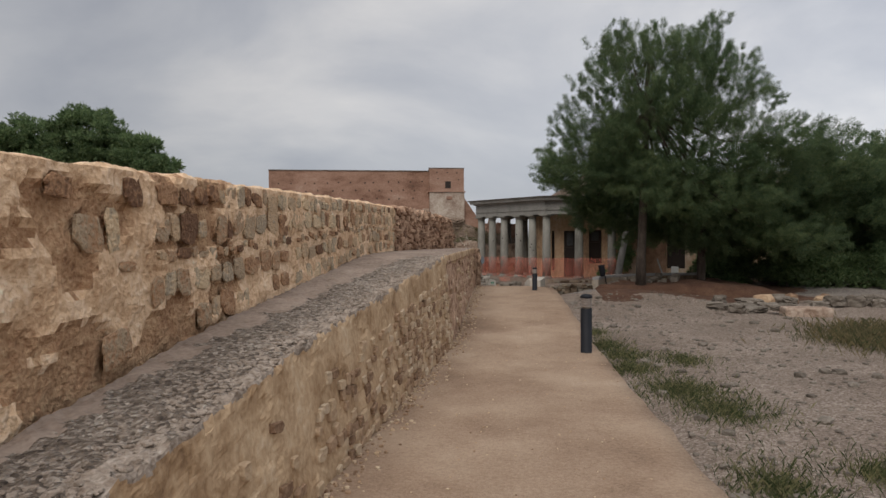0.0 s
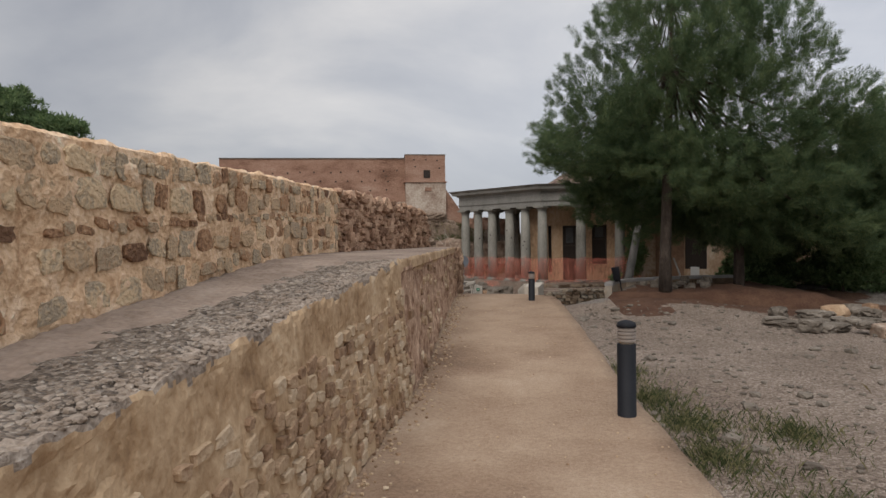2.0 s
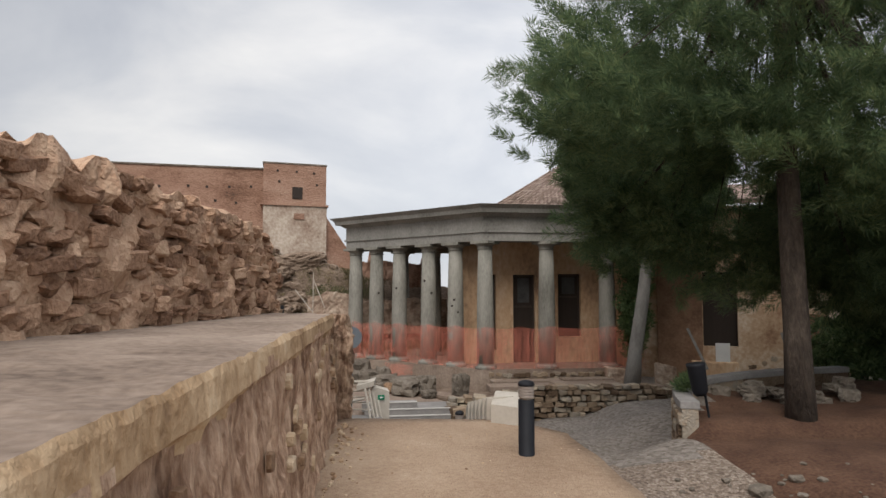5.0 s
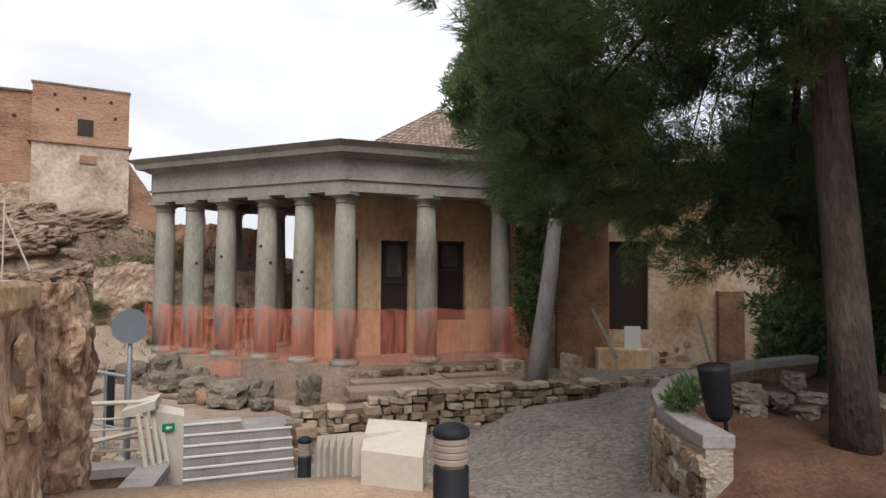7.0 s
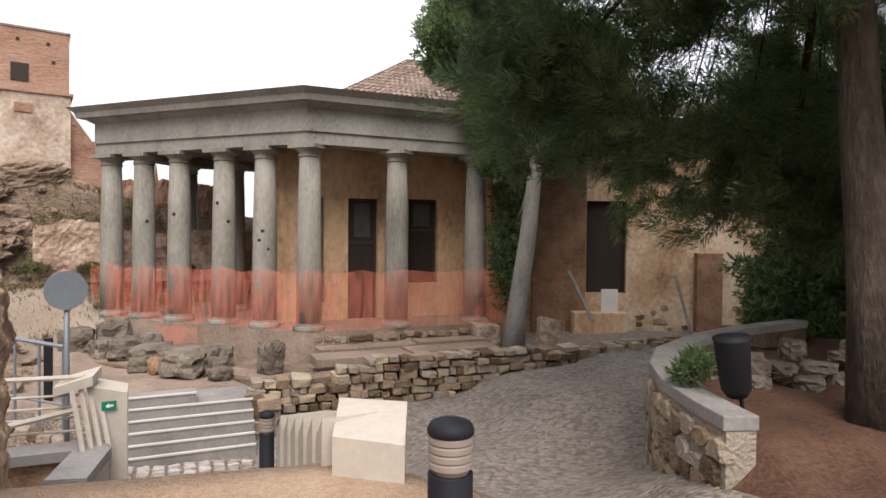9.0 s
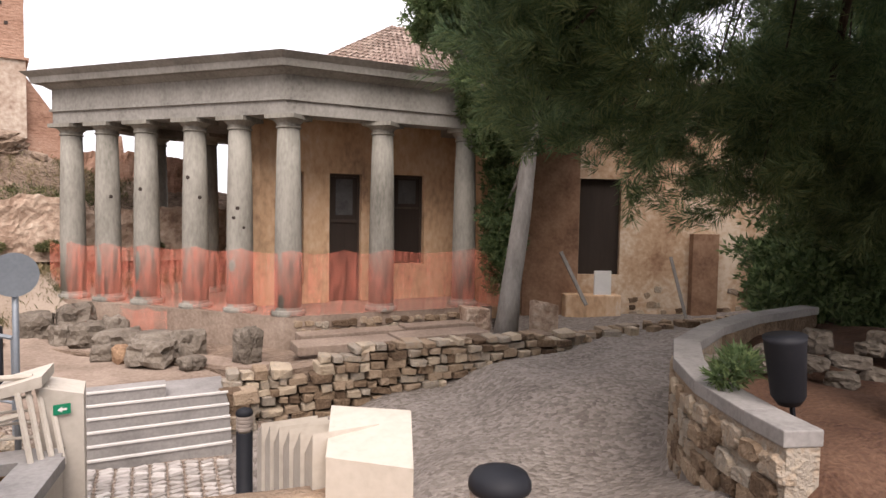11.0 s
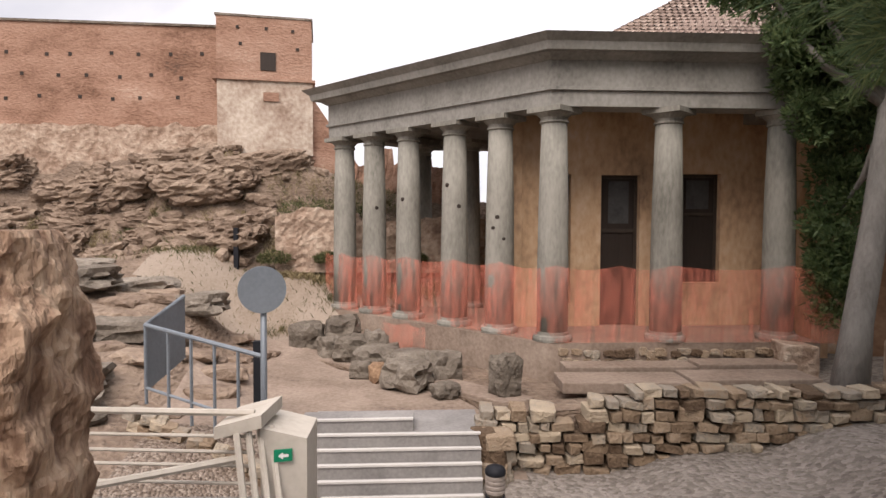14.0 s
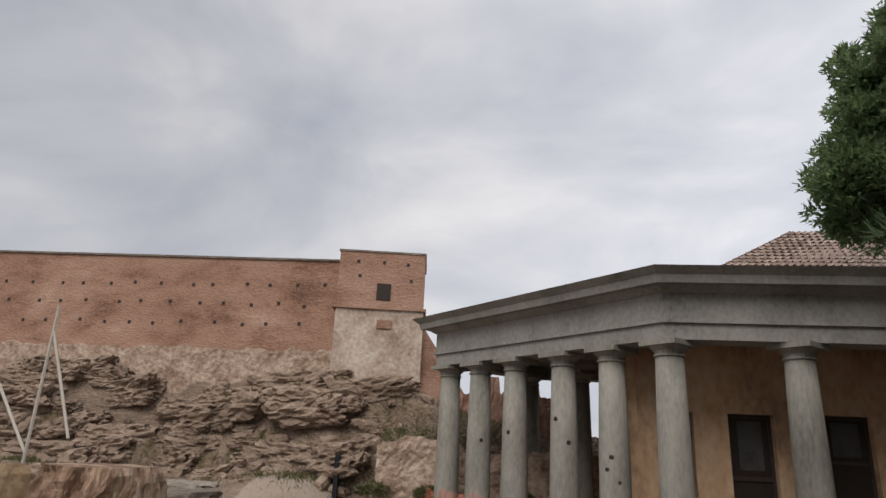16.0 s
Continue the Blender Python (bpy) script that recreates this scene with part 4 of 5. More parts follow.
def needle_shoots(centres, seed, n_per, length, width, name):
    """Bottle-brush shoots of needles at the given centres (x, y, z, size), growing outwards and up."""
    rg = np.random.default_rng(seed)
    c = np.array(centres)
    out = c[:, :3] - c[:, :3].mean(axis=0)
    out /= np.linalg.norm(out, axis=1)[:, None] + 1e-6
    axis = out * 0.8 + rg.normal(size=out.shape) * 0.45 + np.array([0, 0, 0.55])
    axis /= np.linalg.norm(axis, axis=1)[:, None]
    idx = np.repeat(np.arange(len(c)), n_per)
    m = len(idx)
    reach = (rg.random(m) - 0.5) * 2.4
    side = np.cross(axis[idx], rg.normal(size=(m, 3)))
    side /= np.linalg.norm(side, axis=1)[:, None] + 1e-6
    size = c[idx, 3]
    p = c[idx, :3] + axis[idx] * (reach * size)[:, None] + side * (size * rg.uniform(0.0, 0.45, m))[:, None]
    d = axis[idx] * 0.75 + side * 0.7 + rg.normal(size=(m, 3)) * 0.15
    d /= np.linalg.norm(d, axis=1)[:, None]
    s = np.cross(d, rg.normal(size=(m, 3)))
    s /= np.linalg.norm(s, axis=1)[:, None]
    ln = length * rg.uniform(0.6, 1.3, m)[:, None]
    verts = np.stack([p - s * width, p + s * width, p + d * ln + s * width * 0.3], 1).reshape(-1, 3)
    me = bpy.data.meshes.new(name)
    me.from_pydata(verts.tolist(), [], np.arange(m * 3).reshape(-1, 3).tolist())
    me.update()
    return me


def crown_clumps(seed, lobes, count, size):
    """Clump centres spread through overlapping lobes (x, y, z, rx, ry, rz), thicker towards the skin."""
    rg = random.Random(seed)
    res = []
    vol = [(a[3] * a[4] * a[5]) ** 0.67 for a in lobes]
    for _ in range(count):
        a = rg.choices(lobes, vol)[0]
        while True:
            v = Vector((rg.uniform(-1, 1), rg.uniform(-1, 1), rg.uniform(-1, 1)))
            if 0.2 < v.length < 1:
                break
        v *= (0.55 + 0.45 * rg.random()) / max(v.length, 0.4) * v.length ** 0.3
        res.append((a[0] + v.x * a[3], a[1] + v.y * a[4], a[2] + v.z * a[5], size * rg.uniform(0.6, 1.4)))
    return res


def tree(name, label, trunk_pts, trunk_r, lobes, seed, count, size, n_per, length, width, leaf_mat, bark):
    e = thing(name, label, "tree", *trunk_pts[0])
    inv = Matrix.Translation([-k for k in trunk_pts[0]])
    tr = part("trunk", tube_bm(trunk_pts, trunk_r, 14), bark, e, "", True)
    tr.matrix_parent_inverse = inv
    rg = random.Random(seed)
    for a in lobes:
        k = rg.randrange(max(1, (2 * len(trunk_pts)) // 3), len(trunk_pts))
        s, t = Vector(trunk_pts[k]), Vector(a[:3])
        mid = (s + t) / 2 + Vector((0, 0, -0.12 * (t - s).length))
        r = trunk_r[k] * 0.5
        lb = part("limb", tube_bm([s, mid, t], [r, r * 0.65, r * 0.25], 8), bark, e, "", True)
        lb.matrix_parent_inverse = inv
    fringe = []
    for a in lobes:
        for _ in range(7):
            v = Vector((rg.gauss(0, 1), rg.gauss(0, 1), rg.gauss(0.2, 0.8))).normalized()
            q = rg.uniform(0.16, 0.34)
            fringe.append((a[0] + v.x * a[3], a[1] + v.y * a[4], a[2] + v.z * a[5], a[3] * q, a[4] * q, a[5] * q * 1.2))
    grow = needle_shoots if leaf_mat is M_NEEDLE else needle_tufts
    me = grow(crown_clumps(seed, list(lobes), count, size) + crown_clumps(seed + 1, fringe, count // 4, size * 0.8), seed, n_per, length, width, "crown")
    me.materials.append(leaf_mat)
    cr = put("crown", me, e)
    cr.matrix_parent_inverse = inv
    return e


PINE = ((4.3, 18.7, 4.7, 2.5, 2.3, 1.9), (2.9, 18.9, 4.3, 1.7, 1.6, 1.4), (2.5, 18.5, 3.6, 1.2, 1.0, 0.7), (4.7, 18.8, 6.4, 2.2, 2.0, 1.5), (5.9, 18.5, 4.2, 2.3, 2.0, 1.7), (6.3, 18.5, 6.1, 1.6, 1.5, 1.2),
        (7.4, 18.8, 3.6, 1.9, 1.6, 1.2), (5.4, 17.4, 3.1, 2.0, 1.3, 0.9), (1.6, 17.7, 3.6, 0.5, 0.7, 0.55), (4.4, 20.0, 3.0, 1.6, 1.0, 1.0), (8.2, 17.8, 4.4, 1.3, 1.1, 0.9), (3.9, 19.0, 7.3, 1.2, 1.1, 0.8),
        (6.5, 18.0, 2.6, 1.7, 1.2, 0.7), (4.7, 20.4, 2.2, 1.1, 0.6, 0.7), (5.7, 19.8, 2.2, 1.2, 0.8, 0.75), (7.2, 19.4, 2.2, 1.4, 0.8, 0.8), (5.6, 18.6, 7.2, 1.1, 1.0, 0.8),
        (4.9, 19.4, 2.5, 0.8, 0.6, 0.6), (5.6, 19.2, 1.75, 0.7, 0.6, 0.45), (6.4, 19.0, 1.7, 0.9, 0.7, 0.5), (3.5, 19.8, 3.2, 0.9, 0.7, 0.8), (7.6, 18.4, 2.0, 1.0, 0.8, 0.6),
        (2.75, 19.6, 2.75, 0.5, 0.5, 0.45), (3.25, 19.6, 2.3, 0.42, 0.4, 0.38), (3.9, 19.7, 2.15, 0.5, 0.4, 0.4), (4.5, 19.6, 1.95, 0.5, 0.45, 0.36), (5.1, 19.6, 1.95, 0.5, 0.4, 0.4), (2.3, 19.5, 3.3, 0.45, 0.5, 0.5),
        (5.5, 18.3, 1.95, 0.7, 0.6, 0.45), (6.5, 18.0, 1.8, 0.9, 0.7, 0.5), (7.6, 17.8, 1.75, 0.9, 0.7, 0.5), (8.7, 18.2, 1.8, 0.9, 0.7, 0.6),
        (2.5, 19.9, 2.65, 0.5, 0.45, 0.4), (2.8, 20.05, 2.3, 0.4, 0.4, 0.28), (2.95, 19.95, 2.85, 0.45, 0.4, 0.35))
tree("pine_tree", "large dark green pine leaning over the path", [(4.02, 18.15, 0.4), (4.04, 18.2, 1.3), (4.12, 18.35, 2.4), (4.2, 18.5, 3.8), (4.3, 18.6, 5.6), (4.4, 18.8, 7.2)], [0.15, 0.125, 0.115, 0.1, 0.07, 0.03],
     PINE, 11, 3500, 0.165, 180, 0.095, 0.0046, M_NEEDLE, M_BARK)
tree("pine_tree", "slender pine standing behind the larger one", [(5.9, 18.9, 0.4), (5.9, 18.9, 1.5), (6.1, 19.0, 3.0), (6.3, 19.2, 4.4)], [0.13, 0.11, 0.09, 0.04],
     ((6.8, 20.5, 2.9, 1.7, 0.8, 1.2), (8.6, 19.8, 2.5, 1.7, 1.3, 1.2), (10.4, 20, 3.3, 1.8, 1.6, 1.4)), 12, 1400, 0.18, 120, 0.12, 0.008, M_NEEDLE, M_BARK)
tree("pine_tree", "bushy dark pine at the back of the gravel yard", [(12.8, 20.5, 0.3), (12.8, 20.6, 2.0), (12.9, 20.6, 4.5)], [0.16, 0.13, 0.05],
     ((12.8, 20.6, 3.8, 2.0, 1.6, 1.8), (15, 21, 3.0, 2.2, 1.6, 1.8), (11.5, 21, 2.2, 1.6, 1.2, 1.0), (17.5, 21, 3.4, 2.2, 1.8, 2.2)), 15, 1600, 0.22, 120, 0.15, 0.011, M_NEEDLE, M_BARK)
tree("leaning_tree", "dark ivy-like tree with a pale leaning trunk by the kiosk", [(4.2, 22.8, 0.0), (4.3, 22.85, 0.7), (4.5, 22.95, 1.6), (4.7, 23.1, 2.6), (4.9, 23.3, 3.4)], [0.16, 0.12, 0.11, 0.09, 0.05],
     ((4.75, 23.6, 3.3, 0.75, 0.7, 1.0), (4.35, 23.4, 4.5, 0.75, 0.8, 0.7), (4.72, 23.75, 1.7, 0.28, 0.2, 1.3), (5.6, 23.6, 4.0, 0.9, 0.8, 0.9), (4.25, 23.6, 5.3, 0.7, 0.7, 0.6), (3.85, 23.5, 4.75, 0.4, 0.5, 0.5), (4.6, 23.4, 5.9, 0.6, 0.6, 0.5), (3.55, 23.6, 4.2, 0.32, 0.4, 0.42), (3.8, 23.6, 3.85, 0.28, 0.35, 0.28)), 13, 1000, 0.18, 170, 0.07, 0.016, M_LEAF, M_PALEBARK)
tree("background_tree", "rounded green tree rising behind the plastered wall", [(-16.5, 25, -0.3), (-16.5, 25, 3), (-16.4, 25, 5.5)], [0.25, 0.2, 0.08],
     ((-16.8, 25, 6.4, 1.2, 1.5, 1.1), (-17.0, 25, 5.0, 1.8, 1.5, 1.2), (-19.4, 25, 6.0, 1.3, 1.5, 1.0), (-14.9, 25, 5.3, 1.1, 1.2, 1.0), (-13.8, 25, 4.6, 0.8, 1.0, 0.8), (-20.5, 25, 5.0, 2.2, 1.5, 1.2)), 14, 620, 0.3, 120, 0.16, 0.035, M_LEAF, M_BARK)
tree("shrub", "dark green shrubs massed in the pine's shade", [(8.6, 19.6, 0.2), (8.6, 19.6, 0.7)], [0.05, 0.02],
     ((7.2, 20.6, 0.8, 1.0, 0.6, 0.6), (9.2, 19.8, 0.8, 1.5, 0.8, 0.7), (11.6, 19.8, 0.9, 1.6, 0.8, 0.8), (14.5, 20, 0.9, 2.0, 0.8, 0.9), (7.7, 21.4, 1.2, 1.1, 0.5, 1.0), (9.6, 21.2, 1.3, 1.5, 0.6, 1.1)), 16, 620, 0.24, 110, 0.09, 0.022, M_LEAF, M_BARK)


# ---- loose stones, rubble and small fittings ----
def rock_mesh(seed, material, squash=(1, 1, 1), n=26):
    """A worn, blocky stone."""
    rg = random.Random(seed)
    bm = bmesh.new()
    turn = rg.uniform(0, 6.28)
    for k in range(n):
        z = 1 - 2 * (k + 0.5) / n
        r, a = math.sqrt(1 - z * z), k * 2.39996 + turn
        v = Vector((r * math.cos(a), r * math.sin(a), z))
        q = (abs(v.x) ** 6 + abs(v.y) ** 6 + abs(v.z) ** 6) ** (-1 / 6) * rg.uniform(0.8 if n < 40 else 0.86, 1.0)
        bm.verts.new((v.x * q * 0.54 * squash[0], v.y * q * 0.54 * squash[1], v.z * q * 0.54 * squash[2]))
    bmesh.ops.convex_hull(bm, input=bm.verts)
    loose = [v for v in bm.verts if not v.link_faces]
    bmesh.ops.delete(bm, geom=loose, context='VERTS')
    bmesh.ops.recalc_face_normals(bm, faces=bm.faces)
    me = bpy.data.meshes.new("stone")
    bm.to_mesh(me)
    bm.free()
    me.materials.append(material)
    return me


def block_mesh(seed, material):
    """A roughly squared stone with chipped corners, one metre across."""
    rg = random.Random(seed)
    bm = box_bm(-0.5, -0.5, -0.5, 0.5, 0.5, 0.5)
    for v in bm.verts:
        v.co = Vector((v.co.x * rg.uniform(0.78, 1.06), v.co.y * rg.uniform(0.8, 1.05), v.co.z * rg.uniform(0.74, 1.06)))
    bmesh.ops.bevel(bm, geom=list(bm.edges), offset=0.07, segments=1, affect='EDGES')
    for v in bm.verts:
        v.co += Vector((rg.uniform(-0.03, 0.03), rg.uniform(-0.03, 0.03), rg.uniform(-0.03, 0.03)))
    me = bpy.data.meshes.new("stone")
    bm.to_mesh(me)
    bm.free()
    me.materials.append(material)
    return me


def crag_mesh(seed, material, sub=4, rough=0.34):
    """A weathered outcrop with ledges, clefts and worn edges."""
    bm = bmesh.new()
    bmesh.ops.create_icosphere(bm, subdivisions=sub, radius=0.5)
    for v in bm.verts:
        d = v.co.normalized()
        q = (abs(d.x) ** 5 + abs(d.y) ** 5 + abs(d.z) ** 5) ** -0.2
        a = fbm(d.x * 1.6 + seed * 3.7, d.y * 1.6, d.z * 1.6, 4)
        cleft = abs(fbm(d.x * 2.6 - seed, d.y * 2.6 + 5, d.z * 4.2, 3))
        v.co = d * 0.5 * q * (0.86 + rough * a - 0.2 * max(0.0, 0.16 - cleft) / 0.16)
    me = bpy.data.meshes.new("stone")
    bm.to_mesh(me)
    bm.free()
    me.materials.append(material)
    return me


BIG = [crag_mesh(140 + k, M_ROCK, 3, 0.15) for k in range(8)]
ROCKS = [rock_mesh(40 + k, M_ROCK) for k in range(8)]
DRY = [block_mesh(160 + k, M_DRY) for k in range(8)]
RUIN = [block_mesh(250 + k, M_RUIN) for k in range(3)] + [crag_mesh(260 + k, M_RUIN, 2, 0.34) for k in range(5)]
WARM = [rock_mesh(60 + k, M_ROUGH) for k in range(8)]


def face_stone_mesh(seed, material):
    """A stone in a wall face: out along x, irregular outline in y and z, with a chamfer."""
    rg = random.Random(seed)
    n = rg.randint(12, 15)
    outer = []
    for k in range(n):
        a = 2 * math.pi * (k + rg.uniform(-0.35, 0.35)) / n
        c, s = math.cos(a), math.sin(a)
        r = 0.5 / max(abs(c), abs(s)) ** 0.95 * rg.uniform(0.78, 1.02)
        outer.append((r * c, r * s))
    verts = [(-1.5, y, z) for y, z in outer] + [(rg.uniform(0.3, 0.6), y * 0.97, z * 0.97) for y, z in outer] + [(rg.uniform(0.8, 1.1), y * 0.84, z * 0.84) for y, z in outer]
    faces = []
    for lv in (0, n):
        for k in range(n):
            j = (k + 1) % n
            faces.append((lv + k, lv + j, lv + n + j, lv + n + k))
    faces.append(tuple(range(2 * n, 3 * n)))
    return mesh_of("stone", verts, faces, material)


FACES = [face_stone_mesh(80 + k, M_STONE) for k in range(10)]
FACES_D = [face_stone_mesh(115 + k, M_DRY) for k in range(10)]
FACES_W = [face_stone_mesh(95 + k, M_ROUGH) for k in range(10)]


def joined(name, items, material, parent=None, label="", category=""):
    """Many placed copies of meshes as one stuff object; items are (mesh, matrix)."""
    verts, faces = [], []
    cache = {}
    for me, m in items:
        if me.name not in cache:
            cache[me.name] = ([v.co.copy() for v in me.vertices], [tuple(p.vertices) for p in me.polygons])
        vs, fs = cache[me.name]
        k = len(verts)
        verts += [m @ v for v in vs]
        faces += [tuple(i + k for i in f) for f in fs]
    ob = put(name, mesh_of(name, verts, faces, material), parent)
    return tagged(ob, label, category, "", "stuff")


def place(x, y, z, sx, sy, sz, rx=0, ry=0, rz=0):
    return pose(x, y, z, rx, ry, rz) @ Matrix.Diagonal((sx, sy, sz, 1))


def rock(x, y, z, sx, sy, sz, rz, k, label, group, warm=False, name="stone_block"):
    ob = put(name, (WARM if warm else BIG)[k % 8], None, place(x, y, z + sz * 0.42, sx, sy, sz, 0, 0, rz))
    return tagged(ob, label, "stone", group)


rg = random.Random(21)
# fallen blocks in front of the podium
for k, (x, y, w, h) in enumerate(((-0.95, 25.35, 0.46, 0.42), (-0.62, 25.05, 0.3, 0.3), (-0.3, 24.85, 0.5, 0.34), (-0.05, 24.75, 0.3, 0.42), (0.02, 24.5, 0.55, 0.3), (0.72, 23.95, 0.36, 0.34), (0.55, 24.05, 0.22, 0.24), (-0.5, 25.3, 0.5, 0.5))):
    rock(x, y, -0.1, w * 1.12, w * 1.0, h * 1.15, 40 * k, k, "grey fallen stone block lying before the kiosk podium", "fallen blocks by the kiosk")
drum = part("column_drum", lathe_bm(((0.2, -0.1), (0.225, -0.06), (0.225, 0.14), (0.19, 0.19)), 16, 0.38, 24.15), M_ROCK, None, "", True)
tagged(drum, "short grey stone column drum standing before the podium", "column drum")
rock(1.28, 23.25, -0.08, 0.32, 0.28, 0.5, 20, 5, "upright worn grey stone before the podium", "fallen blocks by the kiosk")
for k, (x, y, w, h, wm) in enumerate(((-0.16, 24.1, 0.2, 0.16, False), (0.05, 23.95, 0.18, 0.16, True), (0.36, 23.65, 0.44, 0.26, False), (0.72, 23.3, 0.24, 0.14, False))):
    rock(x, y, -0.1, w * 1.3, w, h * 1.4, 70 * k, k + 3, "loose stone on the terrace edge", "loose terrace stones", wm)
ped = part("pedestal", prism_bm([(4.1, 23.62), (4.45, 23.6), (4.47, 23.9), (4.12, 23.92)], 0.0, [0.36, 0.34, 0.33, 0.37]), M_PALE, None, "", False, 0.02)
tagged(ped, "pale squared stone block beside the last column", "stone")

# stepped terrace in front of the kiosk
terrace = part("terrace", prism_bm([(1.3, 22.75), (4.4, 22.7), (4.6, 23.9), (1.9, 23.75), (-1.35, 26.6), (-1.6, 25.7), (-0.45, 24.55), (0.8, 23.35)], -0.5, -0.06), M_HILL)
tagged(terrace, "low earth and stone terrace under the kiosk", "terrace", "", "structure")
for k, (a, b, w, z) in enumerate((((-1.35, 25.5), (-0.42, 24.58), 0.3, -0.05), ((-0.4, 24.56), (0.4, 23.78), 0.32, -0.04), ((0.42, 23.76), (1.3, 22.9), 0.34, -0.03), ((1.75, 22.95), (2.9, 22.95), 0.42, 0.15), ((2.92, 22.95), (4.1, 22.98), 0.42, 0.17), ((1.9, 23.5), (3.2, 23.52), 0.3, 0.16), ((3.22, 23.52), (4.2, 23.55), 0.3, 0.18))):
    d = (Vector(b) - Vector(a)).normalized()
    n = Vector((-d.y, d.x)) * w
    sl = part("terrace_slab", prism_bm([a, b, (b[0] + n.x, b[1] + n.y), (a[0] + n.x, a[1] + n.y)], z - 0.1, z), M_TOP, None, "", False, 0.012)
    tagged(sl, "worn grey stone slab edging the terrace", "stone slab", "terrace slabs")

# dry-stone wall along the cobbled ramp
rubble = thing("dry_stone_wall", "low dry-stone rubble wall along the cobbled ramp", "wall", 2.5, 22.5, -0.3)
ob = part("core", prism_bm([(1.03, 22.6), (4.7, 22.5), (4.7, 22.9), (1.03, 22.9)], [-0.6, -0.1, -0.1, -0.6], [-0.02, 0.18, 0.18, -0.02]), M_HILL, rubble)
ob.matrix_parent_inverse = Matrix.Translation((-2.5, -22.5, 0.3))
z = -0.52
while z < 0.2:
    h = rg.uniform(0.06, 0.115)
    s = rg.uniform(-0.1, 0.05)
    while s < 3.75:
        w = rg.uniform(0.08, 0.24)
        lo, hi = -0.55 + 0.5 * min(1, max(0, (s - 0.8) / 2.2)) ** 0.9, 0.0 + 0.2 * sstep(0.5, 1.2, s)
        if lo - 0.06 < z < hi + rg.uniform(-0.05, 0.03):
            hh = h * rg.uniform(0.75, 1.15)
            ob = put("stone", DRY[rg.randrange(8)], rubble, place(1.0 + s + w / 2, 22.52 - 0.02 * s + rg.uniform(-0.025, 0.025), z + hh / 2, w * 0.98, 0.24, hh, rg.uniform(-5, 5), rg.uniform(-7, 7), rg.uniform(-10, 10)))
            ob.matrix_parent_inverse = Matrix.Translation((-2.5, -22.5, 0.3))
        s += w * rg.uniform(0.92, 1.05)
    z += h * 0.93
for k in range(30):
    u = k / 29
    x, y = 4.7 + 3.6 * u, 22.5 + 0.2 * math.sin(u * 3)
    ob = put("stone", DRY[k % 8], rubble, place(x + rg.uniform(-0.1, 0.1), y + rg.uniform(-0.12, 0.12), 0.1 + 0.05 * u, rg.uniform(0.12, 0.26), 0.2, rg.uniform(0.08, 0.16), 0, 0, rg.uniform(0, 180)))
    ob.matrix_parent_inverse = Matrix.Translation((-2.5, -22.5, 0.3))
# left return of the dry wall beside the stairs
for k in range(12):
    ob = put("stone", DRY[k % 8], rubble, place(1.08 + rg.uniform(-0.05, 0.05), 22.3 + 0.05 * (k % 3), -0.46 + 0.11 * (k // 3), 0.24, 0.22, 0.14, 0, 0, rg.uniform(-30, 30)))
    ob.matrix_parent_inverse = Matrix.Translation((-2.5, -22.5, 0.3))

for k in range(64):
    u, r = (k % 22) / 22, k // 22
    x = 1.95 + 2.5 * u + rg.uniform(-0.03, 0.03)
    ob = put("stone", FACES_D[k % 10], kiosk, place(x, 23.83 + 0.03 * u, 0.03 + 0.1 * r + rg.uniform(-0.02, 0.02), 0.02, rg.uniform(0.09, 0.15), rg.uniform(0.07, 0.1), 0, 0, -90))
    ob.matrix_parent_inverse = Matrix.Translation((-1.9, -24.6, 0))

# stones facing the retaining wall
for i in range(len(RW) - 1):
    a, b = Vector(RW[i]), Vector(RW[i + 1])
    d = b - a
    ang = math.degrees(math.atan2(d.y, d.x)) + 90
    n = max(2, int(d.length / 0.13))
    for k in range(n):
        for r in range(7):
            p = a + d * ((k + 0.5 + 0.3 * (r % 2)) / n)
            ob = put("stone", FACES_D[rg.randrange(10)], rwall, place(p.x, p.y, -0.12 + 0.115 * r + rg.uniform(-0.02, 0.02), 0.03, d.length / n * rg.uniform(0.85, 1.2), rg.uniform(0.09, 0.13), rg.uniform(-8, 8), 0, ang))
            ob.matrix_parent_inverse = Matrix.Translation((-3.2, -19, 0))

# end pillar of the low wall, badly eroded
def pillar_place(u, v):
    z = 0.15 + 1.38 * u
    a = 2 * math.pi * v
    q = 1.0 - 0.35 * sstep(0.8, 1.0, u)
    return (-0.69 + 0.19 * q * max(-1, min(1, 1.3 * math.cos(a))), 19.3 + 0.21 * q * max(-1, min(1, 1.3 * math.sin(a))), z), (math.cos(a), math.sin(a), 0)


pillar = rough_block("wall_end_pillar", 70, 72, pillar_place, M_FLAKE, 0.055, 6.5, 31.0, "eroded rubble pillar ending the low wall")

# ---- landing fittings: cream newel wall, rails, sign ----
newel = thing("stair_railing", "cream painted stair railing with a masonry newel", "railing", -0.2, 20.7, -0.5)


def npart(name, bm, material, label="", smooth=False):
    ob = part(name, bm, material, newel, label, smooth)
    ob.matrix_parent_inverse = Matrix.Translation((0.2, -20.7, 0.5))
    return ob


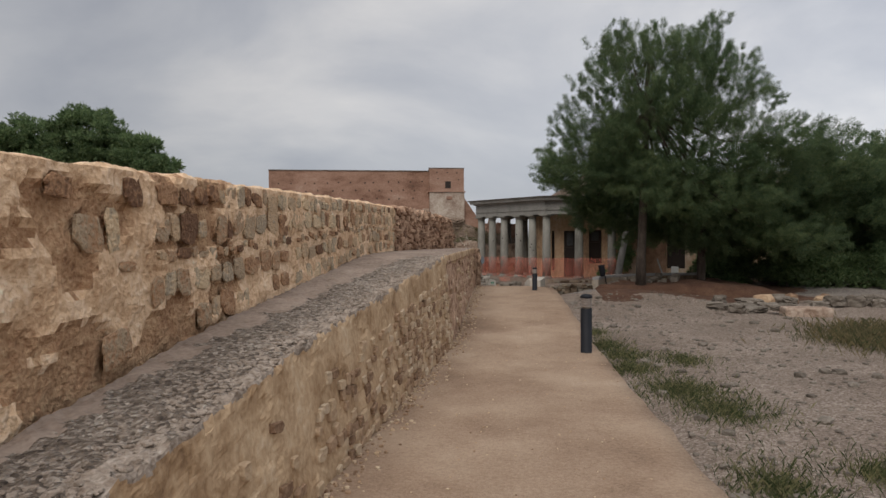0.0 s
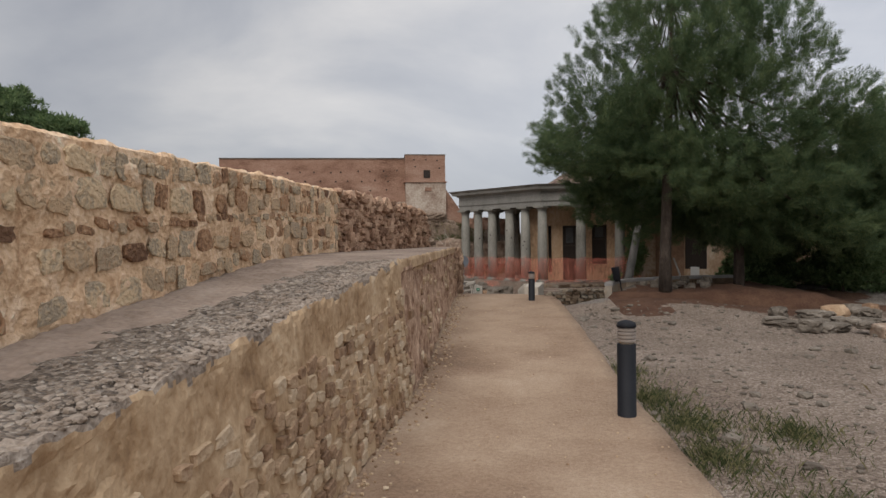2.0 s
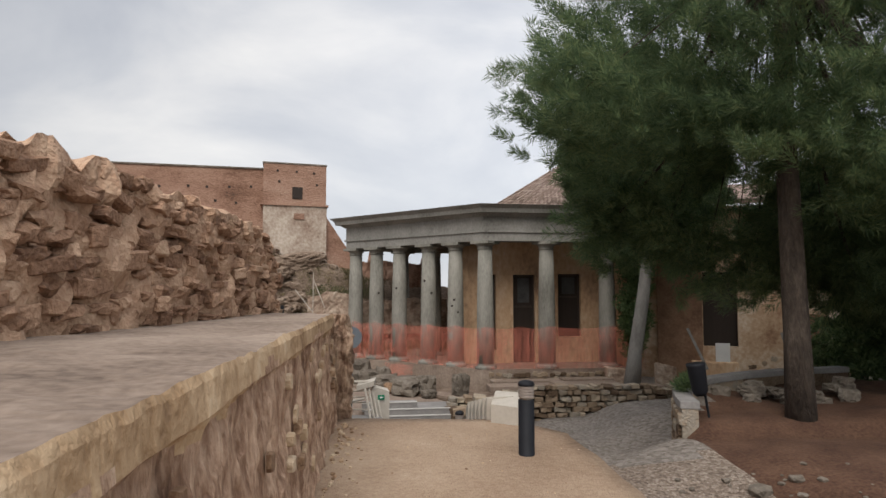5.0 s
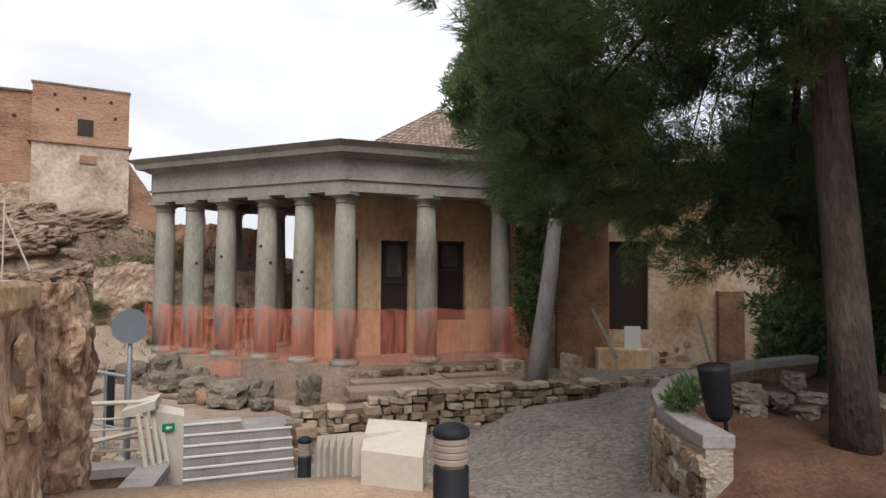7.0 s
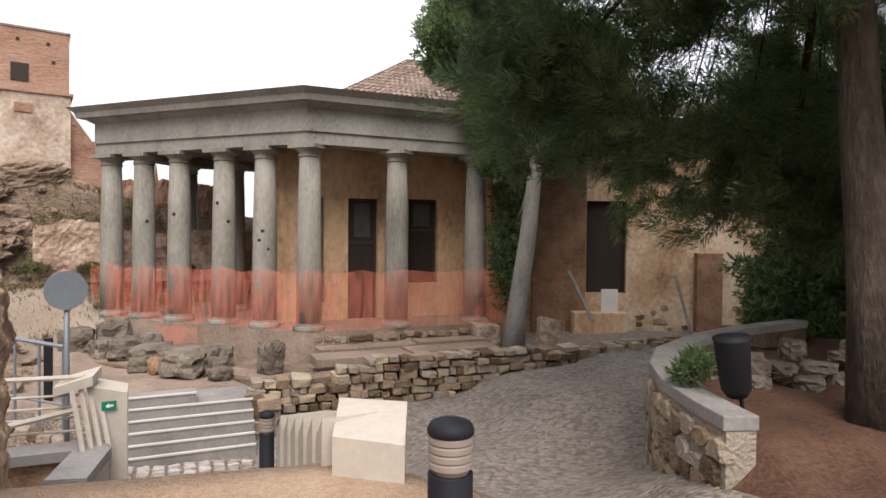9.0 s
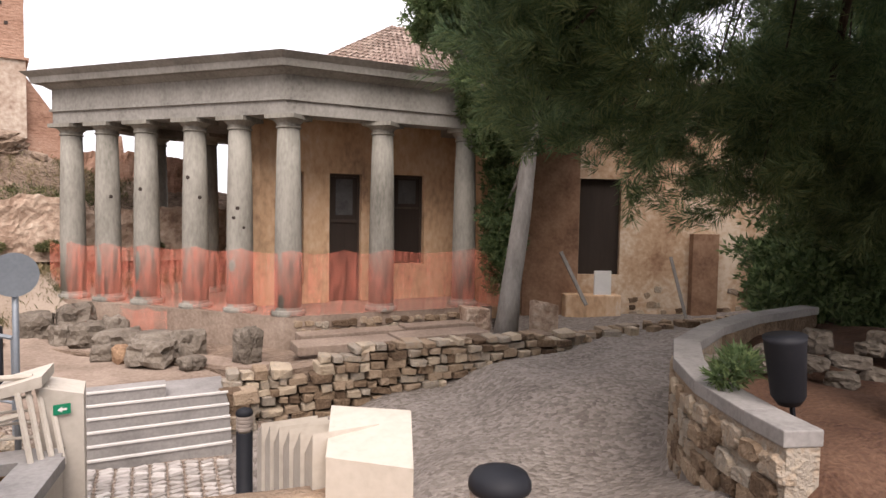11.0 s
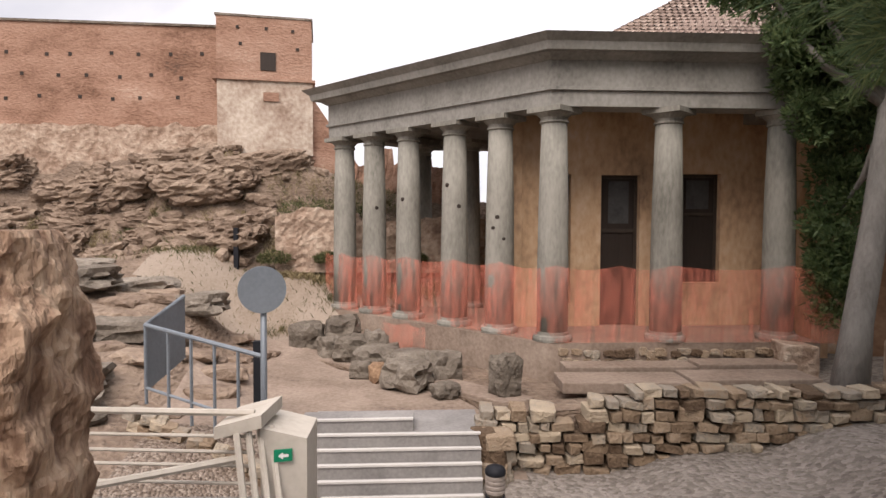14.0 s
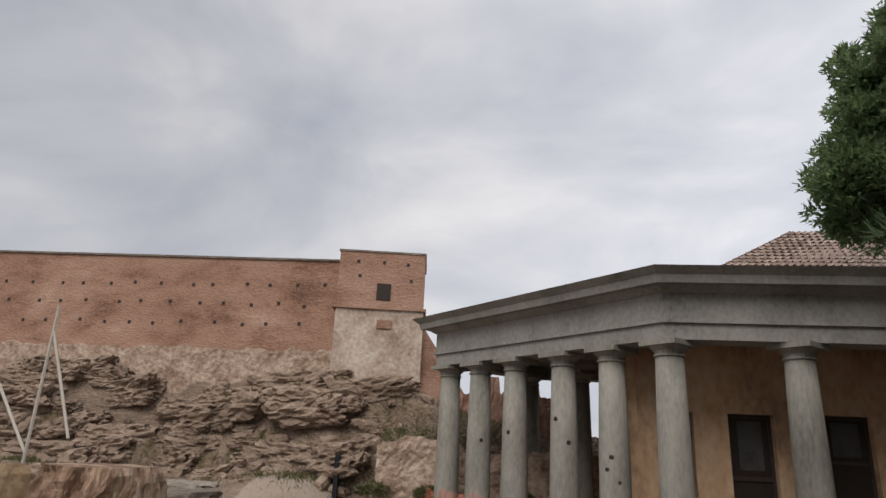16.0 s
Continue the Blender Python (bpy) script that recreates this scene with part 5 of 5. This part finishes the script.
npart("newel_wall", prism_bm([(-0.26, 20.55), (-0.04, 20.6), (-0.06, 21.0), (-0.28, 20.95)], -0.55, [0.54, 0.47, 0.45, 0.52]), M_WHITE, "cream masonry newel")
npart("newel_cap", prism_bm([(-0.47, 20.5), (-0.24, 20.5), (-0.22, 20.85), (-0.45, 20.85)], [0.5, 0.555, 0.555, 0.5], [0.56, 0.62, 0.62, 0.56]), M_WHITE)
for k in range(4):
    npart("bar", tube_bm([(-0.36 + 0.045 * k, 20.5 + 0.04 * k, 0.53), (-0.27 + 0.045 * k, 20.35 + 0.04 * k, 0.1)], [0.017, 0.017], 6), M_WHITE)
for z in (0.6, 0.48, 0.4, 0.33, 0.24):
    npart("rail", tube_bm([(-0.3, 20.6, z), (-1.3, 20.65, z + 0.005)], [0.018 if z == 0.6 else 0.009] * 2, 6), M_WHITE)
npart("rail", tube_bm([(-0.36, 20.55, 0.39), (-1.1, 20.55, 0.25)], [0.02, 0.02], 6), M_WHITE)
npart("coping", prism_bm([(-1.4, 20.4), (-0.14, 20.4), (-0.14, 20.62), (-1.4, 20.62)], 0.1, 0.165), M_STEP, "grey slab coping")
npart("coping", prism_bm([(-0.42, 19.9), (-0.2, 19.85), (-0.12, 20.4), (-0.34, 20.42)], 0.1, 0.166), M_STEP, "grey slab coping")
npart("coping_wall", prism_bm([(-0.4, 19.92), (-0.22, 19.88), (-0.15, 20.55), (-0.33, 20.55)], -0.55, 0.098), M_WHITE)
npart("back_wall", prism_bm([(-1.4, 20.45), (-0.34, 20.45), (-0.34, 20.6), (-1.4, 20.6)], -0.55, 0.098), M_ROUGH)
sg = thing("exit_sign", "small green exit sign plate with a white arrow", "sign", -0.11, 20.56, 0.4)
part("plate", box_bm(-0.045, -0.006, -0.03, 0.045, 0.004, 0.03), M_GREEN, sg)
bm = bmesh.new()
for tri in (((-0.025, 0), (0.0, 0.018), (0.0, -0.018)), ((0, 0.007), (0.026, 0.007), (0.026, -0.007)), ((0, 0.007), (0.026, -0.007), (0, -0.007))):
    bm.faces.new([bm.verts.new((x, -0.009, z)) for x, z in tri])
part("arrow", bm, M_SIGN, sg, "white arrow")
sg.matrix_basis = pose(-0.15, 20.56, 0.4, 0, 0, 13)

sign = thing("round_road_sign", "round road sign seen from its grey back", "road sign", -0.58, 21.85, -0.3)
part("pole", tube_bm([(0, 0, -0.2), (0, 0, 1.5)], [0.022, 0.022], 10), M_STEEL, sign, "", True)
disc = lathe_bm(((0.145, -0.008), (0.15, 0.0), (0.145, 0.008)), 32)
dob = part("disc", disc, M_SIGNBACK, sign, "dull grey sign plate")
dob.matrix_basis = pose(0, -0.03, 1.39, 90, 0, 22)
rim = part("rim", lathe_bm(((0.15, -0.01), (0.163, -0.01), (0.163, 0.01), (0.15, 0.01)), 32), M_STEEL, sign)
rim.matrix_basis = pose(0, -0.03, 1.39, 90, 0, 22)

rail = thing("steel_railing", "blue-grey steel railing along the terrace road", "railing", -1.1, 22.1, 0)


def railpart(name, bm, label=""):
    ob = part(name, bm, M_STEEL, rail, label)
    ob.matrix_parent_inverse = Matrix.Translation((1.1, -22.1, 0))
    return ob


railpart("top_rail", tube_bm([(-1.42, 22.6, 0.95), (-1.53, 22.15, 0.79), (-0.62, 21.95, 0.6)], [0.018] * 3, 8))
railpart("low_rail", tube_bm([(-1.53, 22.15, 0.32), (-0.62, 21.95, 0.1)], [0.012] * 2, 8))
for k in range(6):
    u = k / 5
    railpart("baluster", tube_bm([(-1.53 + 0.91 * u, 22.15 - 0.2 * u, 0.79 - 0.19 * u), (-1.53 + 0.91 * u, 22.15 - 0.2 * u, 0.2 - 0.35 * u)], [0.013] * 2, 6))
railpart("end_panel", prism_bm([(-1.54, 22.14), (-1.52, 22.15), (-1.41, 22.6), (-1.43, 22.6)], [0.3, 0.3, 0.45, 0.45], [0.78, 0.78, 0.94, 0.94]))
for x, y, z in ((-0.85, 22.7, 0.25), (-2.3, 26.9, 1.15)):
    pb = part("marker_post", box_bm(x - 0.035, y - 0.03, z - 0.5, x + 0.035, y + 0.03, z + 0.32), M_BLACK, None, "", False, 0.004)
    tagged(pb, "small black marker post by the terrace road", "post", "marker posts")
# worn rock ledges beside the terrace road
LEDGE = [crag_mesh(230 + k, M_ROCK, 3, 0.22) for k in range(4)]
for k, (x, y, w, d) in enumerate(((-2.5, 22.6, 0.75, 0.5), (-3.2, 23.5, 0.9, 0.5), (-2.6, 23.9, 0.8, 0.45), (-3.6, 24.6, 1.1, 0.5), (-2.2, 22.2, 0.5, 0.4), (-3.0, 25.2, 0.9, 0.4), (-4.2, 25.6, 1.2, 0.5), (-2.15, 24.7, 0.7, 0.35))):
    ob = put("rock_ledge", LEDGE[k % 4], None, place(x, y, ground_z(x, y) + 0.05, w * 1.3, d * 1.3, 0.3, 3, -3, 9 * (k % 5) - 14))
    tagged(ob, "flat worn grey-brown rock ledge beside the terrace road", "rock", "rock ledges")
kerb = thing("kerb_wall", "low rubble kerb wall under the steel railing", "wall", -1.3, 22.2, 0)
for k in range(33):
    u, r = (k % 11) / 10, k // 11
    ob = put("stone", DRY[k % 8], kerb, place(-1.6 + 0.95 * u + rg.uniform(-0.02, 0.02), 22.12 - 0.2 * u, 0.14 - 0.34 * u - 0.09 * r, 0.11, 0.16, 0.085, rg.uniform(-5, 5), 14, rg.uniform(-14, 14)))
    ob.matrix_parent_inverse = Matrix.Translation((1.3, -22.2, 0))
# timber prop on the ruined wall
prop = thing("metal_brace", "thin pale metal frame standing on the wall's end", "brace", -0.93, 19.3, 1.5)
for a, b in (((0, 0, 0.5), (0, 0, -0.05)), ((-0.2, 0.02, 0.3), (0.0, 0, 0.05)), ((0, 0, 0.42), (0.13, 0.0, 0.1))):
    part("bar", tube_bm([a, b], [0.005, 0.005], 5), M_WHITE, prop)

# ---- pine bed: litter bin, shrub, stones ----
bin_ = thing("litter_bin", "black litter bin on a post in the pine bed", "litter bin", 3.02, 18.2, 0.55)
part("body", lathe_bm(((0.05, 0.2), (0.075, 0.24), (0.09, 0.5), (0.095, 0.52)), 16), M_BLACK, bin_, "", True)
bin_.matrix_basis = pose(3.02, 18.2, 0.55, 0, -9, 0)
part("post", tube_bm([(0.06, 0.03, -0.1), (0.06, 0.03, 0.4)], [0.013, 0.013], 6), M_BLACK, bin_)
me = needle_tufts([(0, 0, 0.12, 0.12), (0.06, 0.03, 0.16, 0.1), (-0.05, 0.02, 0.08, 0.1)], 5, 260, 0.05, 0.008, "shrub")
me.materials.append(M_LEAF)
tagged(put("small_shrub", me, None, pose(3.0, 18.5, 0.72)), "small round green shrub beside the litter bin", "shrub")
for k in range(16):
    rock(3.75 + 0.1 * k + rg.uniform(-0.1, 0.1), 19.0 + rg.uniform(-0.2, 0.35), 0.5 + rg.uniform(-0.05, 0.12), rg.uniform(0.16, 0.34), rg.uniform(0.16, 0.3), rg.uniform(0.1, 0.22), rg.uniform(0, 180), k, "rough grey stone heaped in the pine bed", "stones in the pine bed")
# ---- rubble pile on the gravel ----
for k in range(34):
    u = rg.random()
    x, y = 5.3 + 4.0 * u + rg.uniform(-0.3, 0.3), 14.4 + 1.3 * u + rg.uniform(-0.5, 1.2)
    rock(x, y, 0.12 + 0.12 * rg.random(), rg.uniform(0.25, 0.6), rg.uniform(0.25, 0.5), rg.uniform(0.15, 0.34), rg.uniform(0, 180), k, "rough pale stone block on the gravel pile", "stone pile", rg.random() < 0.3)
trough = part("stone_trough", prism_bm([(6.0, 13.75), (6.95, 13.7), (7.0, 14.15), (6.05, 14.2)], 0.05, 0.34), M_PALE, None, "", False, 0.04)
tagged(trough, "pale carved stone trough block in the rubble pile", "stone")

# house bits
ls = part("fallen_slab", prism_bm([(4.8, 23.12), (5.16, 23.05), (5.18, 23.17), (4.82, 23.24)], 0.0, [0.52, 0.44, 0.4, 0.48]), M_PALE, None, "", False, 0.02)
tagged(ls, "pale broken stone slab leaning beside the trunk", "stone slab")
pk2 = part("plank", tube_bm([(7.55, 23.2, 0.1), (7.5, 23.5, 1.0)], [0.03, 0.03], 4), M_PALEBARK, None)
tagged(pk2, "weathered pale plank leaning by the house pier", "plank")
hb = part("stone_bench", prism_bm([(5.95, 24.0), (6.75, 23.7), (6.85, 23.95), (6.05, 24.25)], 0.0, 0.42), M_WALLOR, None, "", False, 0.03)
tagged(hb, "low orange plastered block against the house wall", "block")
pb = part("notice_board", prism_bm([(6.38, 23.88), (6.62, 23.79), (6.63, 23.82), (6.39, 23.91)], 0.42, 0.78), M_SIGN, None)
tagged(pb, "small white notice board with a faded yellow mark", "notice board")
pk = part("plank", tube_bm([(6.1, 23.7, 0.3), (5.95, 24.15, 1.05)], [0.035, 0.035], 4), M_PALEBARK, None)
tagged(pk, "weathered grey plank leaning on the house wall", "plank")


for k in range(90):
    s, z = rg.uniform(2.2, 7.5), rg.uniform(0.05, 0.75) * rg.random() ** 0.5
    if 3.1 < s < 3.6:
        continue
    q = HA_ + HD_ * s
    ob = put("stone", FACES_D[k % 10], house, place(q.x, q.y, z, 0.015, rg.uniform(0.09, 0.2), rg.uniform(0.07, 0.13), rg.uniform(-10, 10), 0, math.degrees(math.atan2(HD_.y, HD_.x)) - 90))
    ob.matrix_parent_inverse = Matrix.Translation((-7, -24, 0))


# ---- plants on the ground ----
def blades(spots, seed, n, h, width, name, material, label):
    g = np.random.default_rng(seed)
    verts, faces = [], []
    for x, y, r, k in spots:
        for _ in range(int(n * k)):
            a, q = g.uniform(0, 6.28), r * abs(g.normal(0, 0.75))
            px, py = x + q * math.cos(a), y + q * math.sin(a) * 1.3
            pz = ground_z(px, py) - 0.01
            if px < 1.62 and py < 18.3:
                continue
            l = h * g.uniform(0.4, 1.2)
            b, t = g.uniform(0, 6.28), g.uniform(0.1, 0.9)
            dx, dy = math.cos(b) * l * t, math.sin(b) * l * t
            i = len(verts)
            verts += [(px - dy * width / l, py + dx * width / l, pz), (px + dy * width / l, py - dx * width / l, pz), (px + dx * 0.5, py + dy * 0.5, pz + l * 0.7), (px + dx, py + dy, pz + l * 0.95)]
            faces += [(i, i + 1, i + 2), (i + 1, i + 3, i + 2)]
    return tagged(put(name, mesh_of(name, verts, faces, material)), label, "plants", "", "stuff")


blades(((1.8, 8.9, 0.35, 1), (2.15, 7.6, 0.5, 1.6), (2.35, 6.7, 0.45, 1.3), (1.75, 10.6, 0.4, 1), (1.7, 11.6, 0.3, 0.6), (2.7, 9.5, 0.35, 0.7), (1.9, 9.8, 0.35, 1), (2.0, 4.7, 0.4, 1), (2.9, 5.0, 0.3, 0.6)), 3, 1900, 0.085, 0.004, "weeds", M_WEED, "low green and dry weeds along the path edge")
blades(((6.1, 10.9, 0.7, 1.5), (6.9, 11.3, 0.8, 1.5), (7.5, 10.6, 0.8, 1.2)), 4, 3000, 0.17, 0.005, "dry_grass", M_GRASS, "tuft of dry yellow grass on the gravel")
blades([(-9.5 + 0.1 * k + 0.5 * math.sin(k * 2.3), 27.2 + 0.75 * abs(math.sin(k * 1.7)), 0.14, 0.3) for k in range(90)], 17, 500, 0.08, 0.007, "slope_grass", M_STRAW, "short straw-coloured grass on the fortress slope")
blades([(-9 + 0.45 * k + 0.2 * math.sin(k * 7), 26.3 + 0.7 * math.sin(k * 3.3), 0.35, 0.4) for k in range(26)] + [(-0.9 + 0.2 * k, 28.1, 0.2, 0.5) for k in range(5)], 6, 900, 0.08, 0.006, "hill_grass", M_GRASS, "dry tufted grass at the foot of the hill")
blades([(-10 + 0.41 * k, 27.3 + 0.5 * math.sin(k * 5.1), 0.22, 0.35) for k in range(28)], 8, 600, 0.08, 0.008, "hill_weeds", M_WEED, "low green and dry growth between the rocks")

# ---- many small stones ----
items = []
for k in range(3600):
    x, y = rg.uniform(1.65, 9), rg.uniform(2, 17)
    if x > 1.7 + 5.5 * rg.random() ** 1.4 + 0.3:
        continue
    q = rg.uniform(0.012, 0.05) * (2.4 if rg.random() < 0.1 else 1)
    items.append((ROCKS[k % 8], place(x, y, ground_z(x, y) + q * 0.15, q * 1.5, q * 1.2, q * 0.7, 0, 0, rg.uniform(0, 180))))
joined("gravel_stones", items, M_ROCK, None, "small loose grey stones on the gravel", "gravel")
items = []
for k in range(900):
    y = rg.uniform(2, 18.8)
    x = face_x(y) + 0.1 + abs(rg.gauss(0, 0.13))
    q = rg.uniform(0.008, 0.03)
    items.append((WARM[k % 8], place(x, y, path_z(y) + q * 0.2, q * 1.4, q * 1.2, q, 0, 0, rg.uniform(0, 180))))
for k in range(350):
    x, y = rg.uniform(-0.7, 1.55), rg.uniform(2, 18.3)
    q = rg.uniform(0.004, 0.016)
    items.append((WARM[k % 8], place(x, y, path_z(y) + q * 0.2, q * 1.4, q * 1.2, q, 0, 0, rg.uniform(0, 180))))
joined("path_debris", items, M_ROUGH, None, "crumbled mortar and pebbles at the wall's foot", "debris")
items = []
for k in range(3200):
    y = rg.uniform(0.8, 10.4)
    x = face_x(y) - abs(rg.gauss(0, 0.22)) - 0.02
    q = rg.uniform(0.006, 0.03)
    items.append((ROCKS[k % 8], place(x, y, along(TOP, y) + q * 0.1, q * 1.5, q * 1.3, q * 0.8, 0, 0, rg.uniform(0, 180))))
joined("ledge_crumbs", items, M_LIP, None, "crumbled pebbly concrete along the ledge edge", "debris")
M_CRAG = mat("brown_crag", ((0.085, 0.06, 0.044), (0.17, 0.122, 0.09), (0.26, 0.195, 0.145), (0.37, 0.295, 0.225)), 2.4, 13, 0.95, 1.0, 0.16, stretch=(1, 1, 1.25), vary=0.12, fine_mix=0.45, detail=10)
M_SETT = mat("grey_sett", ((0.22, 0.2, 0.18), (0.33, 0.3, 0.275), (0.42, 0.39, 0.36)), 6, 40, 0.9, 0.5, 0.01, vary=0.5)
# dry verge and bushes before the terrace wall
blades([(-1.9 + 0.13 * k, 26.86 + 0.05 * math.sin(k * 2.9), 0.09, 1) for k in range(32)], 23, 150, 0.1, 0.006, "verge_grass", M_STRAW, "straw-coloured grass verge along the terrace wall")
for k, (x, y, z, r) in enumerate(((-1.75, 26.9, 1.0, 0.16), (-0.95, 26.88, 1.0, 0.13), (-1.3, 27.35, 1.75, 0.3), (-0.6, 27.4, 1.7, 0.24), (0.35, 26.9, 1.0, 0.12))):
    me = needle_tufts([(0, 0, 0.0, r), (r * 0.8, 0.03, -0.02, r * 0.8), (-r * 0.9, 0.02, -0.03, r * 0.7)], 60 + k, 420, 0.05, 0.007, "bush")
    me.materials.append(M_WEED)
    tagged(put("bush", me, None, pose(x, y, z + 0.04)), "low olive-green bush by the terrace wall", "bush", "bushes by the terrace wall")
# craggy outcrops on the hillside
items = []
CRAG = [crag_mesh(200 + k, M_CRAG, 4, 0.2) for k in range(8)]
for k in range(95):
    x, y = rg.uniform(-10.5, -2.3), 27.3 + 1.15 * rg.random() ** 0.6
    q = rg.uniform(0.25, 0.95)
    items.append((CRAG[k % 8], place(x, y, ground_z(x, y) - q * 0.24, q * 1.7, q * 0.9, q * 0.62, rg.uniform(-8, 8), rg.uniform(-14, 4), rg.uniform(-30, 30))))
items.append((CRAG[2], place(-2.2, 28.05, 2.5, 1.7, 0.6, 0.5, 6, -10, 8)))
for k in range(220):
    x, y = rg.uniform(-10.5, -1.2), rg.uniform(26.9, 28.4)
    q = rg.uniform(0.05, 0.2)
    items.append((ROCKS[k % 8], place(x, y, ground_z(x, y) + q * 0.1, q * 1.8, q * 1.2, q, rg.uniform(-18, 18), rg.uniform(-24, 10), rg.uniform(0, 180))))
for k in range(170):
    x = rg.uniform(-7, -1.3)
    y = rg.uniform(22.3, 26.8 if x < -3.4 else 25.2)
    q = rg.uniform(0.08, 0.3)
    items.append((ROCKS[k % 8], place(x, y, ground_z(x, y), q * 2.0, q * 1.2, q * 0.5, 0, 0, rg.uniform(-30, 30))))
joined("hillside_rocks", items, M_CRAG, None, "brown rock outcrops on the fortress hillside", "rocks")

# herringbone setts on the stair landing
bm = box_bm(-0.05, -0.024, -0.03, 0.05, 0.024, 0.012)
bmesh.ops.bevel(bm, geom=list(bm.edges), offset=0.005, segments=1, affect='EDGES')
sett = bpy.data.meshes.new("sett")
bm.to_mesh(sett)
bm.free()
sett.materials.append(M_SETT)
for i in range(9):
    for j in range(30):
        x, y = -0.12 + 0.125 * i + rg.uniform(-0.004, 0.004), 20.35 + 0.052 * j + rg.uniform(-0.003, 0.003)
        put("sett", sett, ground, pose(x, y, ground_z(x, y) + 0.01, 0, 0, (45 if (i + j // 2) % 2 else -45) * 0.55 + rg.uniform(-3, 3)))

# ---- stones set in the two walls (last) ----
def upper_x(y):
    return -2.42 + 0.25 * (y + 3) / 16.4


for lo, hi, wmin, wmax, cover in ((0.02, 0.2, 0.14, 0.34, 0.8), (0.23, 0.44, 0.16, 0.36, 0.97), (0.47, 0.545, 0.08, 0.2, 0.95), (0.57, 0.78, 0.14, 0.34, 0.97), (0.8, 0.97, 0.14, 0.32, 0.97)):
    y = 2.6
    while y < 13.3:
        w = rg.uniform(wmin, wmax) * rg.choice((0.65, 0.9, 1.0, 1.15))
        if rg.random() < cover * (0.3 if y < 4.0 else 1):
            zb, zt = along(TOP, y) + 0.02, along(UPPER_TOP, y)
            h = (hi - lo) * (zt - zb) * rg.uniform(0.6, 1.2)
            put("stone", FACES[rg.randrange(10)], wall_upper, place(upper_x(y + w / 2) + 0.009, y + w / 2, zb + (zt - zb) * (lo + hi) / 2 + rg.uniform(-0.03, 0.03), rg.uniform(0.002, 0.011), w, h, rg.uniform(-9, 9), 0, 0))
        y += w * rg.uniform(0.98, 1.06)
far_items = []
for row in range(12):
    y = 2.0
    while y < 19.2:
        w = rg.uniform(0.08, 0.2)
        top = along(TOP, y)
        z = path_z(y) + 0.04 + 0.1 * row + rg.uniform(-0.02, 0.02)
        limit = top - (0.32 if y < 10.4 else 0.2)
        if y > 10.4 and rg.random() > 0.12 or y < 4.5 and rg.random() > 0.45:
            y += w * 1.12
            continue
        if z < limit and rg.random() < (0.62 if y < 7 else 0.85):
            k = (z + 0.15) / (top + 0.15)
            m = place(face_x(y) + 0.12 * (1 - k) + (0.008 if y < 10.4 else -0.005), y + w / 2, z, rg.uniform(0.012, 0.03) * (0.8 if y < 10.4 else 0.6), w, rg.uniform(0.07, 0.12), rg.uniform(-12, 12), 0, -5 if y < 11 else 0)
            if 5.2 < y < 9.6:
                put("stone", FACES_W[rg.randrange(10)], wall_low, m)
            else:
                far_items.append((FACES_W[rg.randrange(10)], m))
        y += w * 1.12
joined("wall_low_stones", far_items, M_ROUGH, wall_low)
for row in range(10):
    y = 13.35
    while y < 19.35:
        w = rg.uniform(0.09, 0.28)
        zb, zt = along(TOP, y), along(UPPER_TOP, y)
        z = zb + 0.05 + (zt - zb) * row / 10 + rg.uniform(-0.05, 0.05)
        if z < zt and rg.random() < 0.88:
            put("stone", RUIN[rg.randrange(8)], wall_ruin, place(-2.17 + 0.83 * (y - 13.4) / 6.0, y, z, rg.uniform(0.08, 0.2), w * 1.1, rg.uniform(0.06, 0.13), rg.uniform(-14, 14), rg.uniform(-10, 10), rg.uniform(-14, 14) - 9))
        y += w * 1.08
